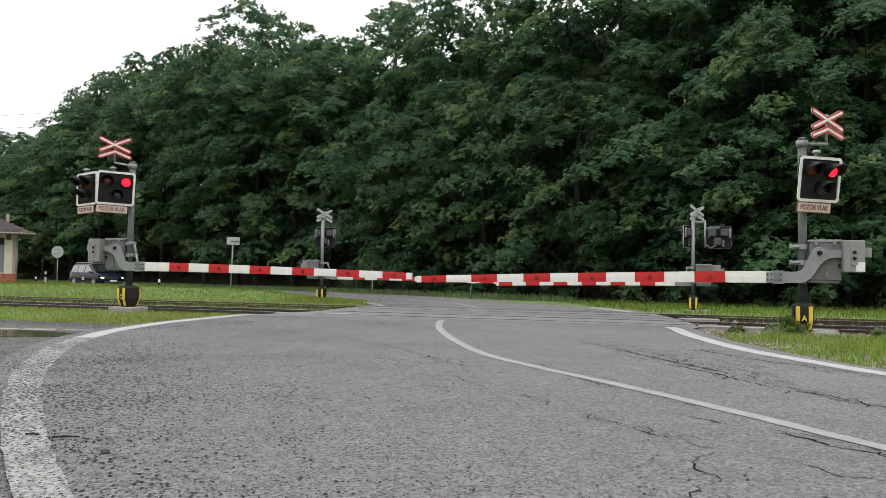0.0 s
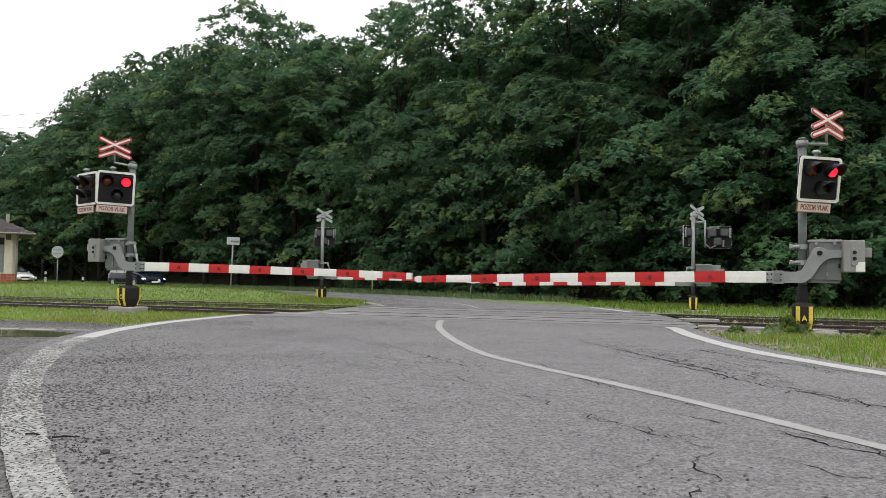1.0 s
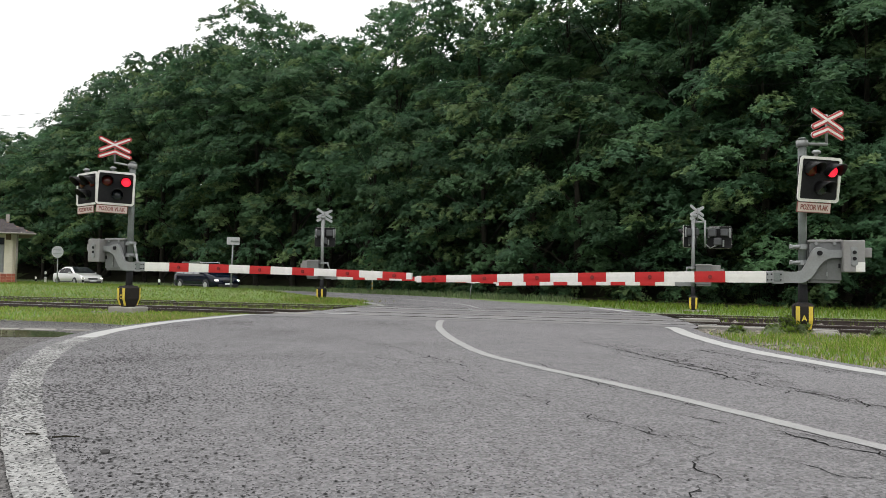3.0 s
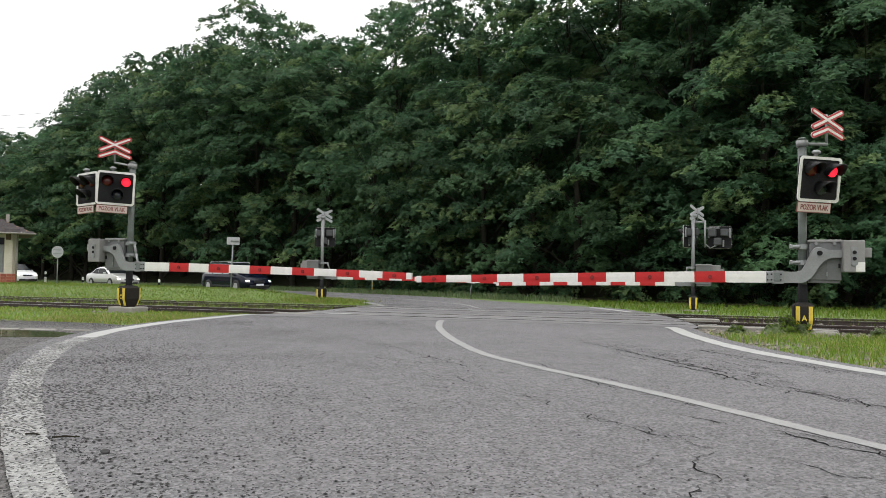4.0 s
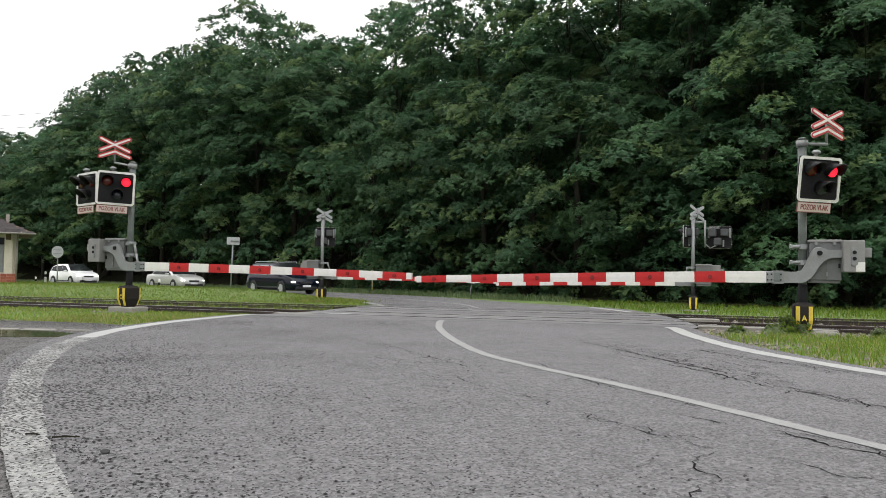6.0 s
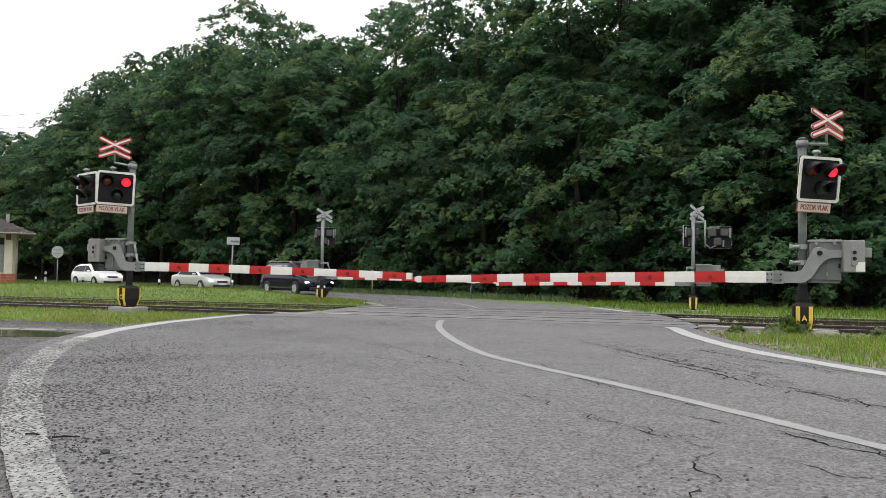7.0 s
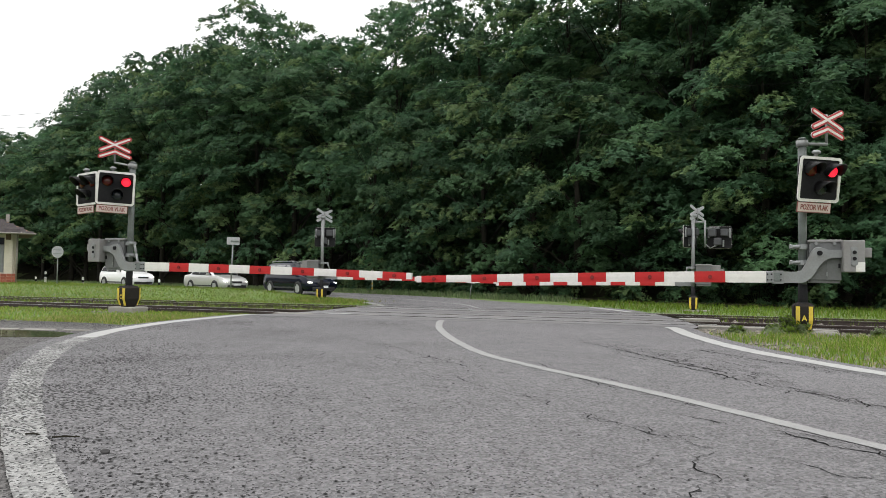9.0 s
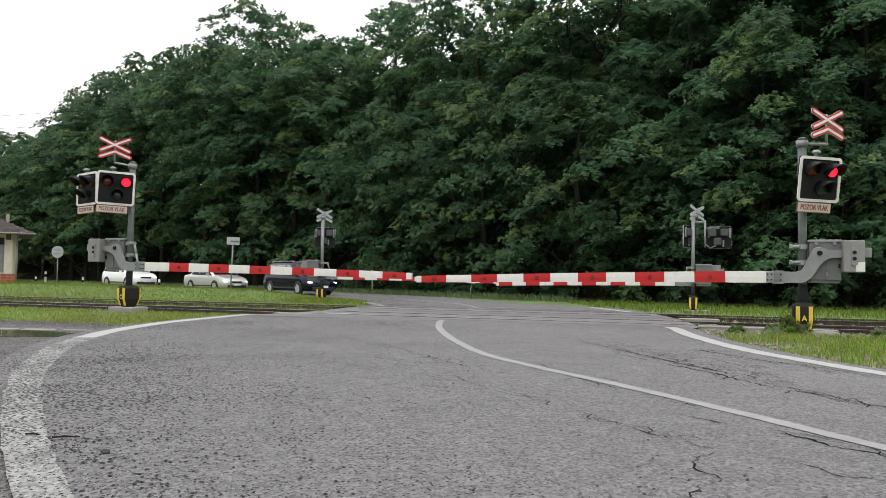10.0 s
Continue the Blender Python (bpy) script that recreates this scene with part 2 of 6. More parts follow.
# ---- mesh helpers ----


def mesh_of(name, bm, material, smooth=False):
    bmesh.ops.recalc_face_normals(bm, faces=bm.faces)
    me = bpy.data.meshes.new(name)
    bm.to_mesh(me)
    bm.free()
    for m in material if isinstance(material, (list, tuple)) else [material]:
        me.materials.append(m)
    if smooth:
        me.shade_smooth()
    return me


def part(name, bm, material, parent, label="", smooth=False):
    ob = new(name, mesh_of(name, bm, material, smooth))
    ob.parent = parent
    return tagged(ob, label)


def thing(name, m, label, category, group="", kind=""):
    ob = new(name)
    ob.matrix_world = m
    return tagged(ob, label, category, group, kind)


def box(bm, c, s, m=None, bevel=0.0):
    r = bmesh.ops.create_cube(bm, size=1.0, matrix=(m or Matrix()) @ Matrix.Translation(c) @ Matrix.Diagonal((*s, 1)))
    if bevel:
        es = list({e for v in r["verts"] for e in v.link_edges})
        bmesh.ops.bevel(bm, geom=es, offset=bevel, segments=2, affect="EDGES", profile=0.5)


def tube(bm, p, q, r0, r1=None, n=12, caps=True):
    p, q = Vector(p), Vector(q)
    d = q - p
    turn = d.to_track_quat("Z", "Y").to_matrix().to_4x4()
    bmesh.ops.create_cone(bm, cap_ends=caps, segments=n, radius1=r0, radius2=r0 if r1 is None else r1, depth=d.length,
                          matrix=Matrix.Translation((p + q) / 2) @ turn)


def prism(bm, outline, to_a, to_b):
    """A plate: outline (pairs) mapped to two faces by to_a and to_b, with sides between."""
    a = [bm.verts.new(to_a(*p)) for p in outline]
    b = [bm.verts.new(to_b(*p)) for p in outline]
    bm.faces.new(a)
    bm.faces.new(b[::-1])
    n = len(a)
    for i in range(n):
        bm.faces.new((a[i], b[i], b[(i + 1) % n], a[(i + 1) % n]))


def quads_mesh(name, verts, faces, materials, smooth=False, index=None):
    me = bpy.data.meshes.new(name)
    me.from_pydata(verts, [], faces)
    for m in materials:
        me.materials.append(m)
    if index is not None:
        me.polygons.foreach_set("material_index", index)
    if smooth:
        me.shade_smooth()
    return me


# ---- the lie of the land: the track runs along ALONG, ACROSS leads over it ----
ALONG = Vector((0.953, -0.302, 0))
ACROSS = Vector((0.302, 0.953, 0))


def across(x, y):
    return 0.302 * x + 0.953 * y


def ground_z(x, y):
    v = across(x, y)
    for (v0, z0), (v1, z1) in (((-999, 0), (12.6, 0)), ((12.6, 0), (15.3, -0.08)), ((15.3, -0.08), (21, -0.1)), ((21, -0.1), (30, -0.16)), ((30, -0.16), (9999, -0.16))):
        if v0 <= v <= v1:
            return z0 + (z1 - z0) * (v - v0) / (v1 - v0)
    return 0.0


def spline(points, step):
    """Points along a smooth curve through the given ones."""
    ps = [Vector((*p, 0)) for p in points]
    out = []
    for i in range(len(ps) - 1):
        a, b, c, d = ps[max(i - 1, 0)], ps[i], ps[i + 1], ps[min(i + 2, len(ps) - 1)]
        k = max(1, int((c - b).length / step))
        for j in range(k):
            t = j / k
            out.append(0.5 * ((2 * b) + (c - a) * t + (2 * a - 5 * b + 4 * c - d) * t * t + (3 * b - a - 3 * c + d) * t ** 3))
    return out + [ps[-1]]


def strip(name, rows, lift, material, parent=None, cuts=8, thick=0.0):
    """A sheet between pairs of points that lies on the land, lifted."""
    vs, fs = [], []
    for l, r in rows:
        for j in range(cuts + 1):
            p = l.lerp(r, j / cuts)
            vs.append((p.x, p.y, ground_z(p.x, p.y) + lift))
    w = cuts + 1
    for i in range(len(rows) - 1):
        for j in range(cuts):
            fs.append((i * w + j, i * w + j + 1, (i + 1) * w + j + 1, (i + 1) * w + j))
    ob = new(name, quads_mesh(name, vs, fs, [material]))
    ob.parent = parent
    return ob


def pairs(left, right, step=0.6):
    """Two smooth curves with as many points each, as rows."""
    a, b = spline(left, step), spline(right, step)
    n = max(len(a), len(b))
    pick = lambda c, i: c[min(len(c) - 1, round(i * (len(c) - 1) / (n - 1)))]
    return [(pick(a, i), pick(b, i)) for i in range(n)]


def ribbon(points, width, step=0.12):
    """A painted band of that width with slightly worn edges."""
    c = spline(points, step)
    rows = []
    for i, p in enumerate(c):
        d = (c[min(i + 1, len(c) - 1)] - c[max(i - 1, 0)]).normalized()
        n = Vector((-d.y, d.x, 0))
        w = width(i / (len(c) - 1)) if callable(width) else width
        rows.append((p + n * (w / 2 + 0.1 * w * noise.noise((p.x * 9, p.y * 9, 1))), p - n * (w / 2 + 0.1 * w * noise.noise((p.x * 9, p.y * 9, 5)))))
    return rows

# ---- ground, roads and track ----


def axis_steps(fine, far, step):
    inner = list(np.arange(-fine, fine + step, step))
    outer = [fine + (far - fine) * (i / 14) ** 2.2 for i in range(1, 15)]
    return [-o for o in outer[::-1]] + inner + outer


def woods_depth(x, y):
    """How far a place lies behind the edge of the woods."""
    e = np.interp(x, [p[0] for p in EDGE], [p[1] for p in EDGE])
    return y - e


FAR_L = [(-2.5, 22.4), (-2.3, 24.2), (-2.9, 28.1), (-5.3, 34.6), (-9.5, 39.4), (-15.8, 44.9), (-24.3, 51.5), (-38.9, 62.1), (-60.9, 77.3), (-161.9, 147.3)]
EDGE = [(-400, 300), (-120, 125), (-75, 97), (-50, 83), (-38, 74), (-25, 65), (-13, 55.5), (-4, 46), (1, 40), (6, 35), (11, 29.5), (17, 27), (28, 25.5), (45, 22), (80, 11), (400, -90)]


def bank(x, y):
    """The meadow between the track and the far road swells a little."""
    e = np.interp(y, [p[1] for p in FAR_L], [p[0] for p in FAR_L]) - x
    return 0.33 * min(1.0, max(0.0, (across(x, y) - 23) / 7.5)) * min(1.0, max(0.0, (e - 0.4) / 2.8))


xs, ys = axis_steps(90, 2500, 1.5), axis_steps(90, 2500, 1.5)
vs, fs = [], []
for y in ys:
    for x in xs:
        d = woods_depth(x, y)
        rise = 0.0 if d < 6 else min(7.0, (d - 6) * 0.22)
        v = across(x, y)
        dip = 0.15 * min(1.0, max(0.0, (v - 13.9) / 0.8), ) * min(1.0, max(0.0, (22.6 - v) / 0.8))
        vs.append((x, y, ground_z(x, y) - 0.06 - dip + rise + bank(x, y) + 0.03 * noise.noise((x * 0.3, y * 0.3, 0))))
w = len(xs)
for j in range(len(ys) - 1):
    for i in range(w - 1):
        fs.append((j * w + i, j * w + i + 1, (j + 1) * w + i + 1, (j + 1) * w + i))
ground = new("ground", quads_mesh("ground", vs, fs, [SOIL], True))
tagged(ground, "grassy open ground beside the track and road", "ground", kind="structure")

# forest floor: a litter sheet, its colour darkened for the shade under the trees
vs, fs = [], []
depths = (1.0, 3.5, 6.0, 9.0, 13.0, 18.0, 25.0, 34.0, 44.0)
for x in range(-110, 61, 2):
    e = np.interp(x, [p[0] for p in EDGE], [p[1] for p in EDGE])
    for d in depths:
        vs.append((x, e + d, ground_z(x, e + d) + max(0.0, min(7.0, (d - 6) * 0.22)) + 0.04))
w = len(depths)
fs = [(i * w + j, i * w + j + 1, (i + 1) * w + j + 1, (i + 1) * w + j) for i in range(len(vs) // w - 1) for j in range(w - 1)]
forest_floor = tagged(new("forest_floor", quads_mesh("forest_floor", vs, fs, [LITTER], True)), "leaf litter under the forest edge, darkened for tree shade", "forest floor", kind="structure")

# near road: from behind the camera to the crossing
road_l = [(-1.2, -7), (-1.0, 1.0), (-1.32, 2.3), (-1.85, 3.3), (-2.6, 4.3), (-3.4, 5.6), (-4.2, 7.4), (-4.65, 9.2), (-4.75, 10.6), (-4.6, 12.3), (-4.15, 14.6)]
road_r = [(10.5, -7), (6.9, 1.0), (5.85, 2.6), (5.0, 4.1), (4.35, 5.5), (3.92, 7.2), (3.82, 8.6), (3.84, 9.8), (4.0, 11.3), (4.25, 12.5), (4.5, 13.1)]
road = strip("road_near", pairs(road_l, road_r), 0.0, ASPHALT, cuts=12)
tagged(road, "grey weathered asphalt road with cracks and pits", "road", kind="structure")

# crossing deck and far road
deck_l = [(-4.15, 14.6), (-3.9, 15.4), (-3.4, 17.6), (-2.9, 20.0), (-2.5, 22.4)]
deck_r = [(4.5, 13.1), (4.8, 13.8), (5.3, 16.0), (5.65, 18.6), (5.8, 20.9)]
deck = strip("crossing_deck", pairs(deck_l, deck_r), -0.004, PANEL, cuts=12)
tagged(deck, "dark rubber and asphalt deck of the level crossing", "crossing deck", kind="structure")
MID = [(1.6, 21.2), (1.2, 24.5), (-0.3, 29.3), (-3.3, 36.0), (-7.6, 41.4), (-14.1, 47.2), (-22.4, 54.0), (-37, 64.8), (-59, 80), (-160, 150)]
far_l = FAR_L
far_r = [(5.8, 20.9), (5.6, 24.5), (2.8, 30.5), (-0.4, 37.7), (-5.3, 43.8), (-12.1, 49.8), (-20.5, 56.7), (-35.1, 67.5), (-57.1, 82.7), (-158.1, 152.7)]
far_road = strip("road_far", pairs(far_l, far_r, 1.0), 0.0, ASPHALT, cuts=6)
tagged(far_road, "grey asphalt road bending along the woods", "road", kind="structure")

# gravelly forecourt beside the road
apron_l = [(-30, -7), (-30, 1), (-26, 6), (-20, 11.5), (-14, 13.2), (-9, 12.6), (-5.4, 11.6)]
apron_r = [(-1.2, -7), (-1.0, 1.0), (-1.85, 3.3), (-3.2, 5.3), (-4.2, 7.4), (-4.75, 9.6), (-4.72, 11.2)]
apron = strip("forecourt", pairs(apron_l, apron_r), -0.012, APRON, cuts=10)
tagged(apron, "wet gravelly forecourt of broken asphalt", "forecourt", kind="structure")
pud = []
for i in range(40):
    a = i / 40 * 2 * math.pi
    k = 1 + 0.18 * noise.noise((math.cos(a) * 1.5, math.sin(a) * 1.5, 4))
    pud.append((-6.2 + 1.75 * k * math.cos(a), 9.38 + 0.55 * k * math.sin(a) - 0.12 * math.cos(a)))
bm = bmesh.new()
prism(bm, pud, lambda x, y: (x, y, -0.004), lambda x, y: (x, y, -0.03))
puddle = tagged(new("puddle", mesh_of("puddle", bm, WATER)), "shallow puddle on the forecourt, reflected grass green put into its colour", "puddle", kind="structure")

# broken pale edging along the far side of the puddle
bm = bmesh.new()
for i in range(7):
    l = random.uniform(0.4, 0.56)
    box(bm, (0, 0, 0), (l, random.uniform(0.08, 0.14), 0.09), pose(-8.4 + 0.58 * i, 10.22 - 0.025 * i, -0.045, random.uniform(-3, 3), 0, random.uniform(-3, 3)), bevel=0.02)
tagged(new("pale_edging", mesh_of("pale_edging", bm, CONCRETE)), "pale flush edging beside the puddle", "edging", kind="structure")

# painted lines
EDGE_L = [(-1.05, 2.05), (-1.19, 2.31), (-1.48, 2.74), (-1.755, 3.17), (-2.11, 3.755), (-2.594, 4.614), (-3.139, 5.657), (-3.62, 6.8), (-3.99, 7.81), (-4.246, 8.81), (-4.425, 10.14), (-4.391, 11.93), (-4.115, 13.39), (-3.814, 14.887)]
EDGE_R = [(6.5, 1), (5.2, 3.2), (4.3, 5), (3.8, 6.37), (3.6, 7.4), (3.48, 8.3), (3.49, 9.45), (3.63, 11.0), (4.0, 13.0)]
CENTRE = [(3.4, 0), (2.6, 2.3), (2.08, 3.47), (1.73, 4.4), (1.32, 5.42), (0.85, 6.45), (0.45, 7.5), (0.2, 8.9), (0.03, 10.4), (-0.05, 12.0), (0.0, 14.0)]
for pts, wd, mt, owner in ((EDGE_L[:10], lambda t: 0.17 + 0.09 * min(1, t * 1.1), PAINT_PITTED, road), (EDGE_L[9:], 0.25, PAINT_NEW, road), (EDGE_R, 0.22, PAINT_NEW, road), (CENTRE, 0.115, PAINT, road),
                           ([(1.1, 22.0), (0.85, 25), (0.1, 28), (-3.0, 35.8), (-7.6, 42.6)], 0.14, PAINT, far_road),
                           ([(5.35, 20.8), (5.25, 22.5), (5.0, 25)], 0.24, PAINT_NEW, far_road),
                           ([(-2.1, 22.3), (-1.9, 23.4), (-2.2, 24.6), (-2.9, 27)], 0.22, PAINT, far_road)):
    tagged(strip("painted_line", ribbon(pts, wd), 0.004, mt, owner, cuts=2), "worn white painted line")
for x, y, l in ((-2.75, 17.3, 0.6), (0.55, 18.6, 0.5), (5.0, 15.0, 0.55), (-3.1, 21.3, 0.7)):
    a = Vector((x, y, 0))
    tagged(strip("painted_dash", [(a, a + ACROSS * 0.16), (a + ALONG * l, a + ALONG * l + ACROSS * 0.16)], 0.004, PAINT_NEW, deck, cuts=1), "short white dash")

# joints and seams of the crossing deck
for v, wd, mt in ((13.95, 0.1, SEAM), (15.42, 0.12, SEAM), (16.98, 0.12, SEAM), (18.1, 0.1, SEAM), (19.42, 0.14, SEAM), (20.98, 0.14, SEAM), (21.9, 0.1, SEAM)):
    base = ACROSS * v
    seam = strip("deck_seam", [(base + ALONG * t, base + ALONG * t + ACROSS * wd) for t in np.linspace(-8.1, 0.2, 9)], 0.003, mt, deck, cuts=1)

# rails, sleepers and ballast
track = tagged(new("railway_track"), "double railway track with rusty rails on ballast", "railway track", kind="structure")


def rail_mesh(length):
    bm = bmesh.new()
    prof = [(-0.07, 0), (0.07, 0), (0.07, 0.012), (0.012, 0.03), (0.012, 0.11), (0.035, 0.12), (0.035, 0.148), (-0.035, 0.148), (-0.035, 0.12), (-0.012, 0.11), (-0.012, 0.03), (-0.07, 0.012)]
    prism(bm, prof, lambda a, z: (0, a, z), lambda a, z: (length, a, z))
    bm.normal_update()
    for f in bm.faces:
        if abs(f.normal.z) > 0.9 and f.calc_center_median().z > 0.14:
            f.material_index = 1
    return mesh_of("rail", bm, [RAIL, RAIL_TOP])


for u0, u1 in ((-62.0, -7.6), (0.6, 60.0)):
    rows = [(ACROSS * 14.5 + ALONG * u, ACROSS * 22.0 + ALONG * u) for u in np.linspace(u0, u1, 30)]
    bed = strip("track_bed", rows, -0.15, BED, track, cuts=10)
    tagged(bed, "brown stony track bed")
RAILS = rail_mesh(120.0)
rz = math.degrees(math.atan2(ALONG.y, ALONG.x))
for v in (15.5, 16.94, 19.5, 20.94):
    p = ACROSS * v - ALONG * 60
    r = new("rail", RAILS)
    r.parent = track
    r.matrix_basis = pose(p.x, p.y, -0.08 - (v - 15.5) * 0.004 - 0.142, 0, 0, rz)
bm = bmesh.new()
box(bm, (0, 0, 0), (0.24, 2.5, 0.14), bevel=0.012)
SLEEP = mesh_of("sleeper", bm, SLEEPER)
for c in (16.22, 20.22):
    for i in range(-40, 60):
        u = i * 0.62
        p = ACROSS * c + ALONG * u
        if -8.0 < u < 0.8:
            continue
        s = new("sleeper", SLEEP)
        s.parent = track
        s.matrix_basis = pose(p.x, p.y, -0.275, 0, 0, rz)


def rubble(name, spots, size, material, parent=None, flat=0.7):
    """Loose stones, each an uneven octahedron, joined."""
    vs, fs = [], []
    for x, y, z in spots:
        k = size * (0.45 + 1.5 * random.random() ** 2.5)
        o = len(vs)
        a = random.uniform(0, 6.28)
        for dx, dy, dz in ((1, 0, 0), (0, 1, 0), (-1, 0, 0), (0, -1, 0), (0, 0, flat), (0, 0, -flat)):
            e = k * random.uniform(0.75, 1.25)
            vs.append((x + e * (dx * math.cos(a) - dy * math.sin(a)), y + e * (dx * math.sin(a) + dy * math.cos(a)), z + e * dz))
        for i in range(4):
            fs.append((o + i, o + (i + 1) % 4, o + 4))
            fs.append((o + (i + 1) % 4, o + i, o + 5))
    ob = new(name, quads_mesh(name, vs, fs, [material]))
    ob.parent = parent
    return ob


spots = []
for i in range(9000):
    v = random.uniform(14.3, 22.2)
    u = random.choice((random.uniform(-26, -8.3), random.uniform(1.0, 14)))
    p = ACROSS * v + ALONG * u
    spots.append((p.x, p.y, ground_z(p.x, p.y) - 0.15 + random.uniform(-0.02, 0.03)))
tagged(rubble("ballast", spots, 0.06, BALLAST, track), "grey brown crushed stone ballast", kind="stuff")

def right_of_line(x, y, off):
    return x > np.interp(y, [p[1] for p in EDGE_R], [p[0] for p in EDGE_R]) + off


# loose gravel on the road's edge and the forecourt
spots = []
for i in range(3000):
    x, y = random.uniform(-9, -0.6), random.uniform(2.0, 12.5)
    e = np.interp(y, [p[1] for p in EDGE_L], [p[0] for p in EDGE_L])
    if abs(x - e) < 0.4 and random.random() < 0.7 or x > e + 2.6 * random.random() ** 2:
        continue
    spots.append((x, y, 0.004 if x > e else -0.006))
# dense dark chips, standing in for pits in the asphalt too
for i in range(46000):
    x, y = random.uniform(-3.6, 1.4), 1.9 + 6.5 * random.random() ** 1.4
    e = np.interp(y, [p[1] for p in EDGE_L], [p[0] for p in EDGE_L])
    if x > e - 0.1 and random.random() < math.exp(-max(0.0, x - e) / 0.95) * (0.5 + 1.4 * noise.noise((x * 1.6, y * 1.1, 3.0))) + 0.004:
        spots.append((x, y, 0.003))
for i in range(2600):
    x, y = random.uniform(-11, -4.6), random.uniform(6.5, 12.4)
    if x < np.interp(y, [p[1] for p in EDGE_L], [p[0] for p in EDGE_L]) - 0.25 and ((x + 6.2) / 1.7) ** 2 + ((y - 9.38) / 0.55) ** 2 > 1:
        spots.append((x, y, -0.002))
tagged(rubble("gravel", spots, 0.0055, GRAVEL, None, 0.42), "loose gravel coloured dark for its shadowed sides, strewn over the road edge", "gravel", kind="stuff")
spots = []
while len(spots) < 4200:
    x, y = random.uniform(3.7, 9.5), random.uniform(6, 14)
    if right_of_line(x, y, 0.3) and across(x, y) < 14.6 and (not right_of_line(x, y, 0.7) or across(x, y) > 12.1 or (x < 5.4 and random.random() < 0.5)):
        spots.append((x, y, ground_z(x, y) - 0.045))
tagged(rubble("verge_gravel", spots, 0.022, BALLAST), "brownish gravel and crumbled edge along the verge", "gravel", kind="stuff")
bm = bmesh.new()
bmesh.ops.create_icosphere(bm, subdivisions=2, radius=0.02)
for v in bm.verts:
    v.co *= 1 + 0.35 * noise.noise(v.co * 60)
    v.co.z *= 0.55
stone = tagged(new("stone", mesh_of("stone", bm, GRAVEL)), "small dark stone lying on the asphalt", "stone")
stone.location = (-1.42, 3.16, 0.008)
for x, y, turn, l in ((-1.72, 3.42, 8, 0.12), (-1.9, 3.47, -4, 0.07), (-1.85, 2.95, 5, 0.05)):
    bm = bmesh.new()
    tube(bm, (-l / 2, 0, 0), (0, 0.004, 0.002), 0.004, 0.005, 6)
    tube(bm, (0, 0.004, 0.002), (l / 2, 0, 0), 0.005, 0.003, 6)
    twig = tagged(new("twig", mesh_of("twig", bm, BARK)), "short dark twig lying on the asphalt", "twig", "twigs on the road")
    twig.matrix_world = pose(x, y, 0.01, 0, 0, turn)

# cracks in the asphalt


def crack(points, width, seed, jag=0.021):
    """A jagged crack: it wanders to and fro and changes width."""
    rnd = random.Random(seed)
    c = spline(points, 0.03)
    rows, o = [], 0.0
    for i, p in enumerate(c):
        d = (c[min(i + 1, len(c) - 1)] - c[max(i - 1, 0)]).normalized()
        n = Vector((-d.y, d.x, 0))
        o = 0.62 * o + rnd.uniform(-jag, jag)
        w = width * max(0.12, 0.6 + 1.5 * noise.noise((p.x * 4, p.y * 4, seed + 9))) * rnd.uniform(0.5, 1.4)
        w = w if 0 < i < len(c) - 1 else 0.0
        rows.append((p + n * (o + w / 2), p + n * (o - w / 2)))
    return rows


CRACKS = [
    ([(1.89, 7.54), (2.21, 6.458), (2.426, 5.499), (2.649, 5.046), (2.767, 4.616)], 0.022), ([(1.377, 4.259), (1.549, 3.993), (1.755, 3.722), (1.837, 3.503), (1.997, 3.335), (2.3, 2.9)], 0.015),
    ([(1.263, 3.354), (1.421, 3.279), (1.56, 3.111), (1.607, 2.938), (1.723, 2.88), (2.1, 2.5)], 0.006), ([(0.871, 2.633), (0.942, 2.763), (1.075, 2.838), (1.11, 2.92), (1.061, 3.02), (1.086, 3.159), (1.187, 3.286), (1.263, 3.354)], 0.0065),
    ([(1.042, 3.911), (1.134, 3.68), (1.185, 3.462), (1.245, 3.397)], 0.008), ([(1.75, 9.2), (1.9, 8.6), (2.06, 7.9), (2.2, 7.1), (2.41, 6.213)], 0.026), ([(2.612, 7.988), (2.82, 6.738), (3.096, 6.562)], 0.014),
    ([(-0.239, 7.576), (0.046, 6.838), (0.328, 6.237)], 0.013), ([(0.1, 5.9), (0.35, 5.131), (0.6, 4.8)], 0.009), ([(0.868, 6.944), (1.046, 5.988), (1.22, 5.351), (1.392, 5.232)], 0.011),
    ([(-0.928, 8.587), (-0.507, 8.158), (-0.3, 7.6)], 0.012), ([(-0.66, 7.136), (-0.368, 6.784)], 0.011), ([(0.931, 4.0), (1.136, 3.642)], 0.007), ([(2.9, 8.4), (3.1, 7.5), (3.4, 6.9), (3.6, 6.2)], 0.014),
]
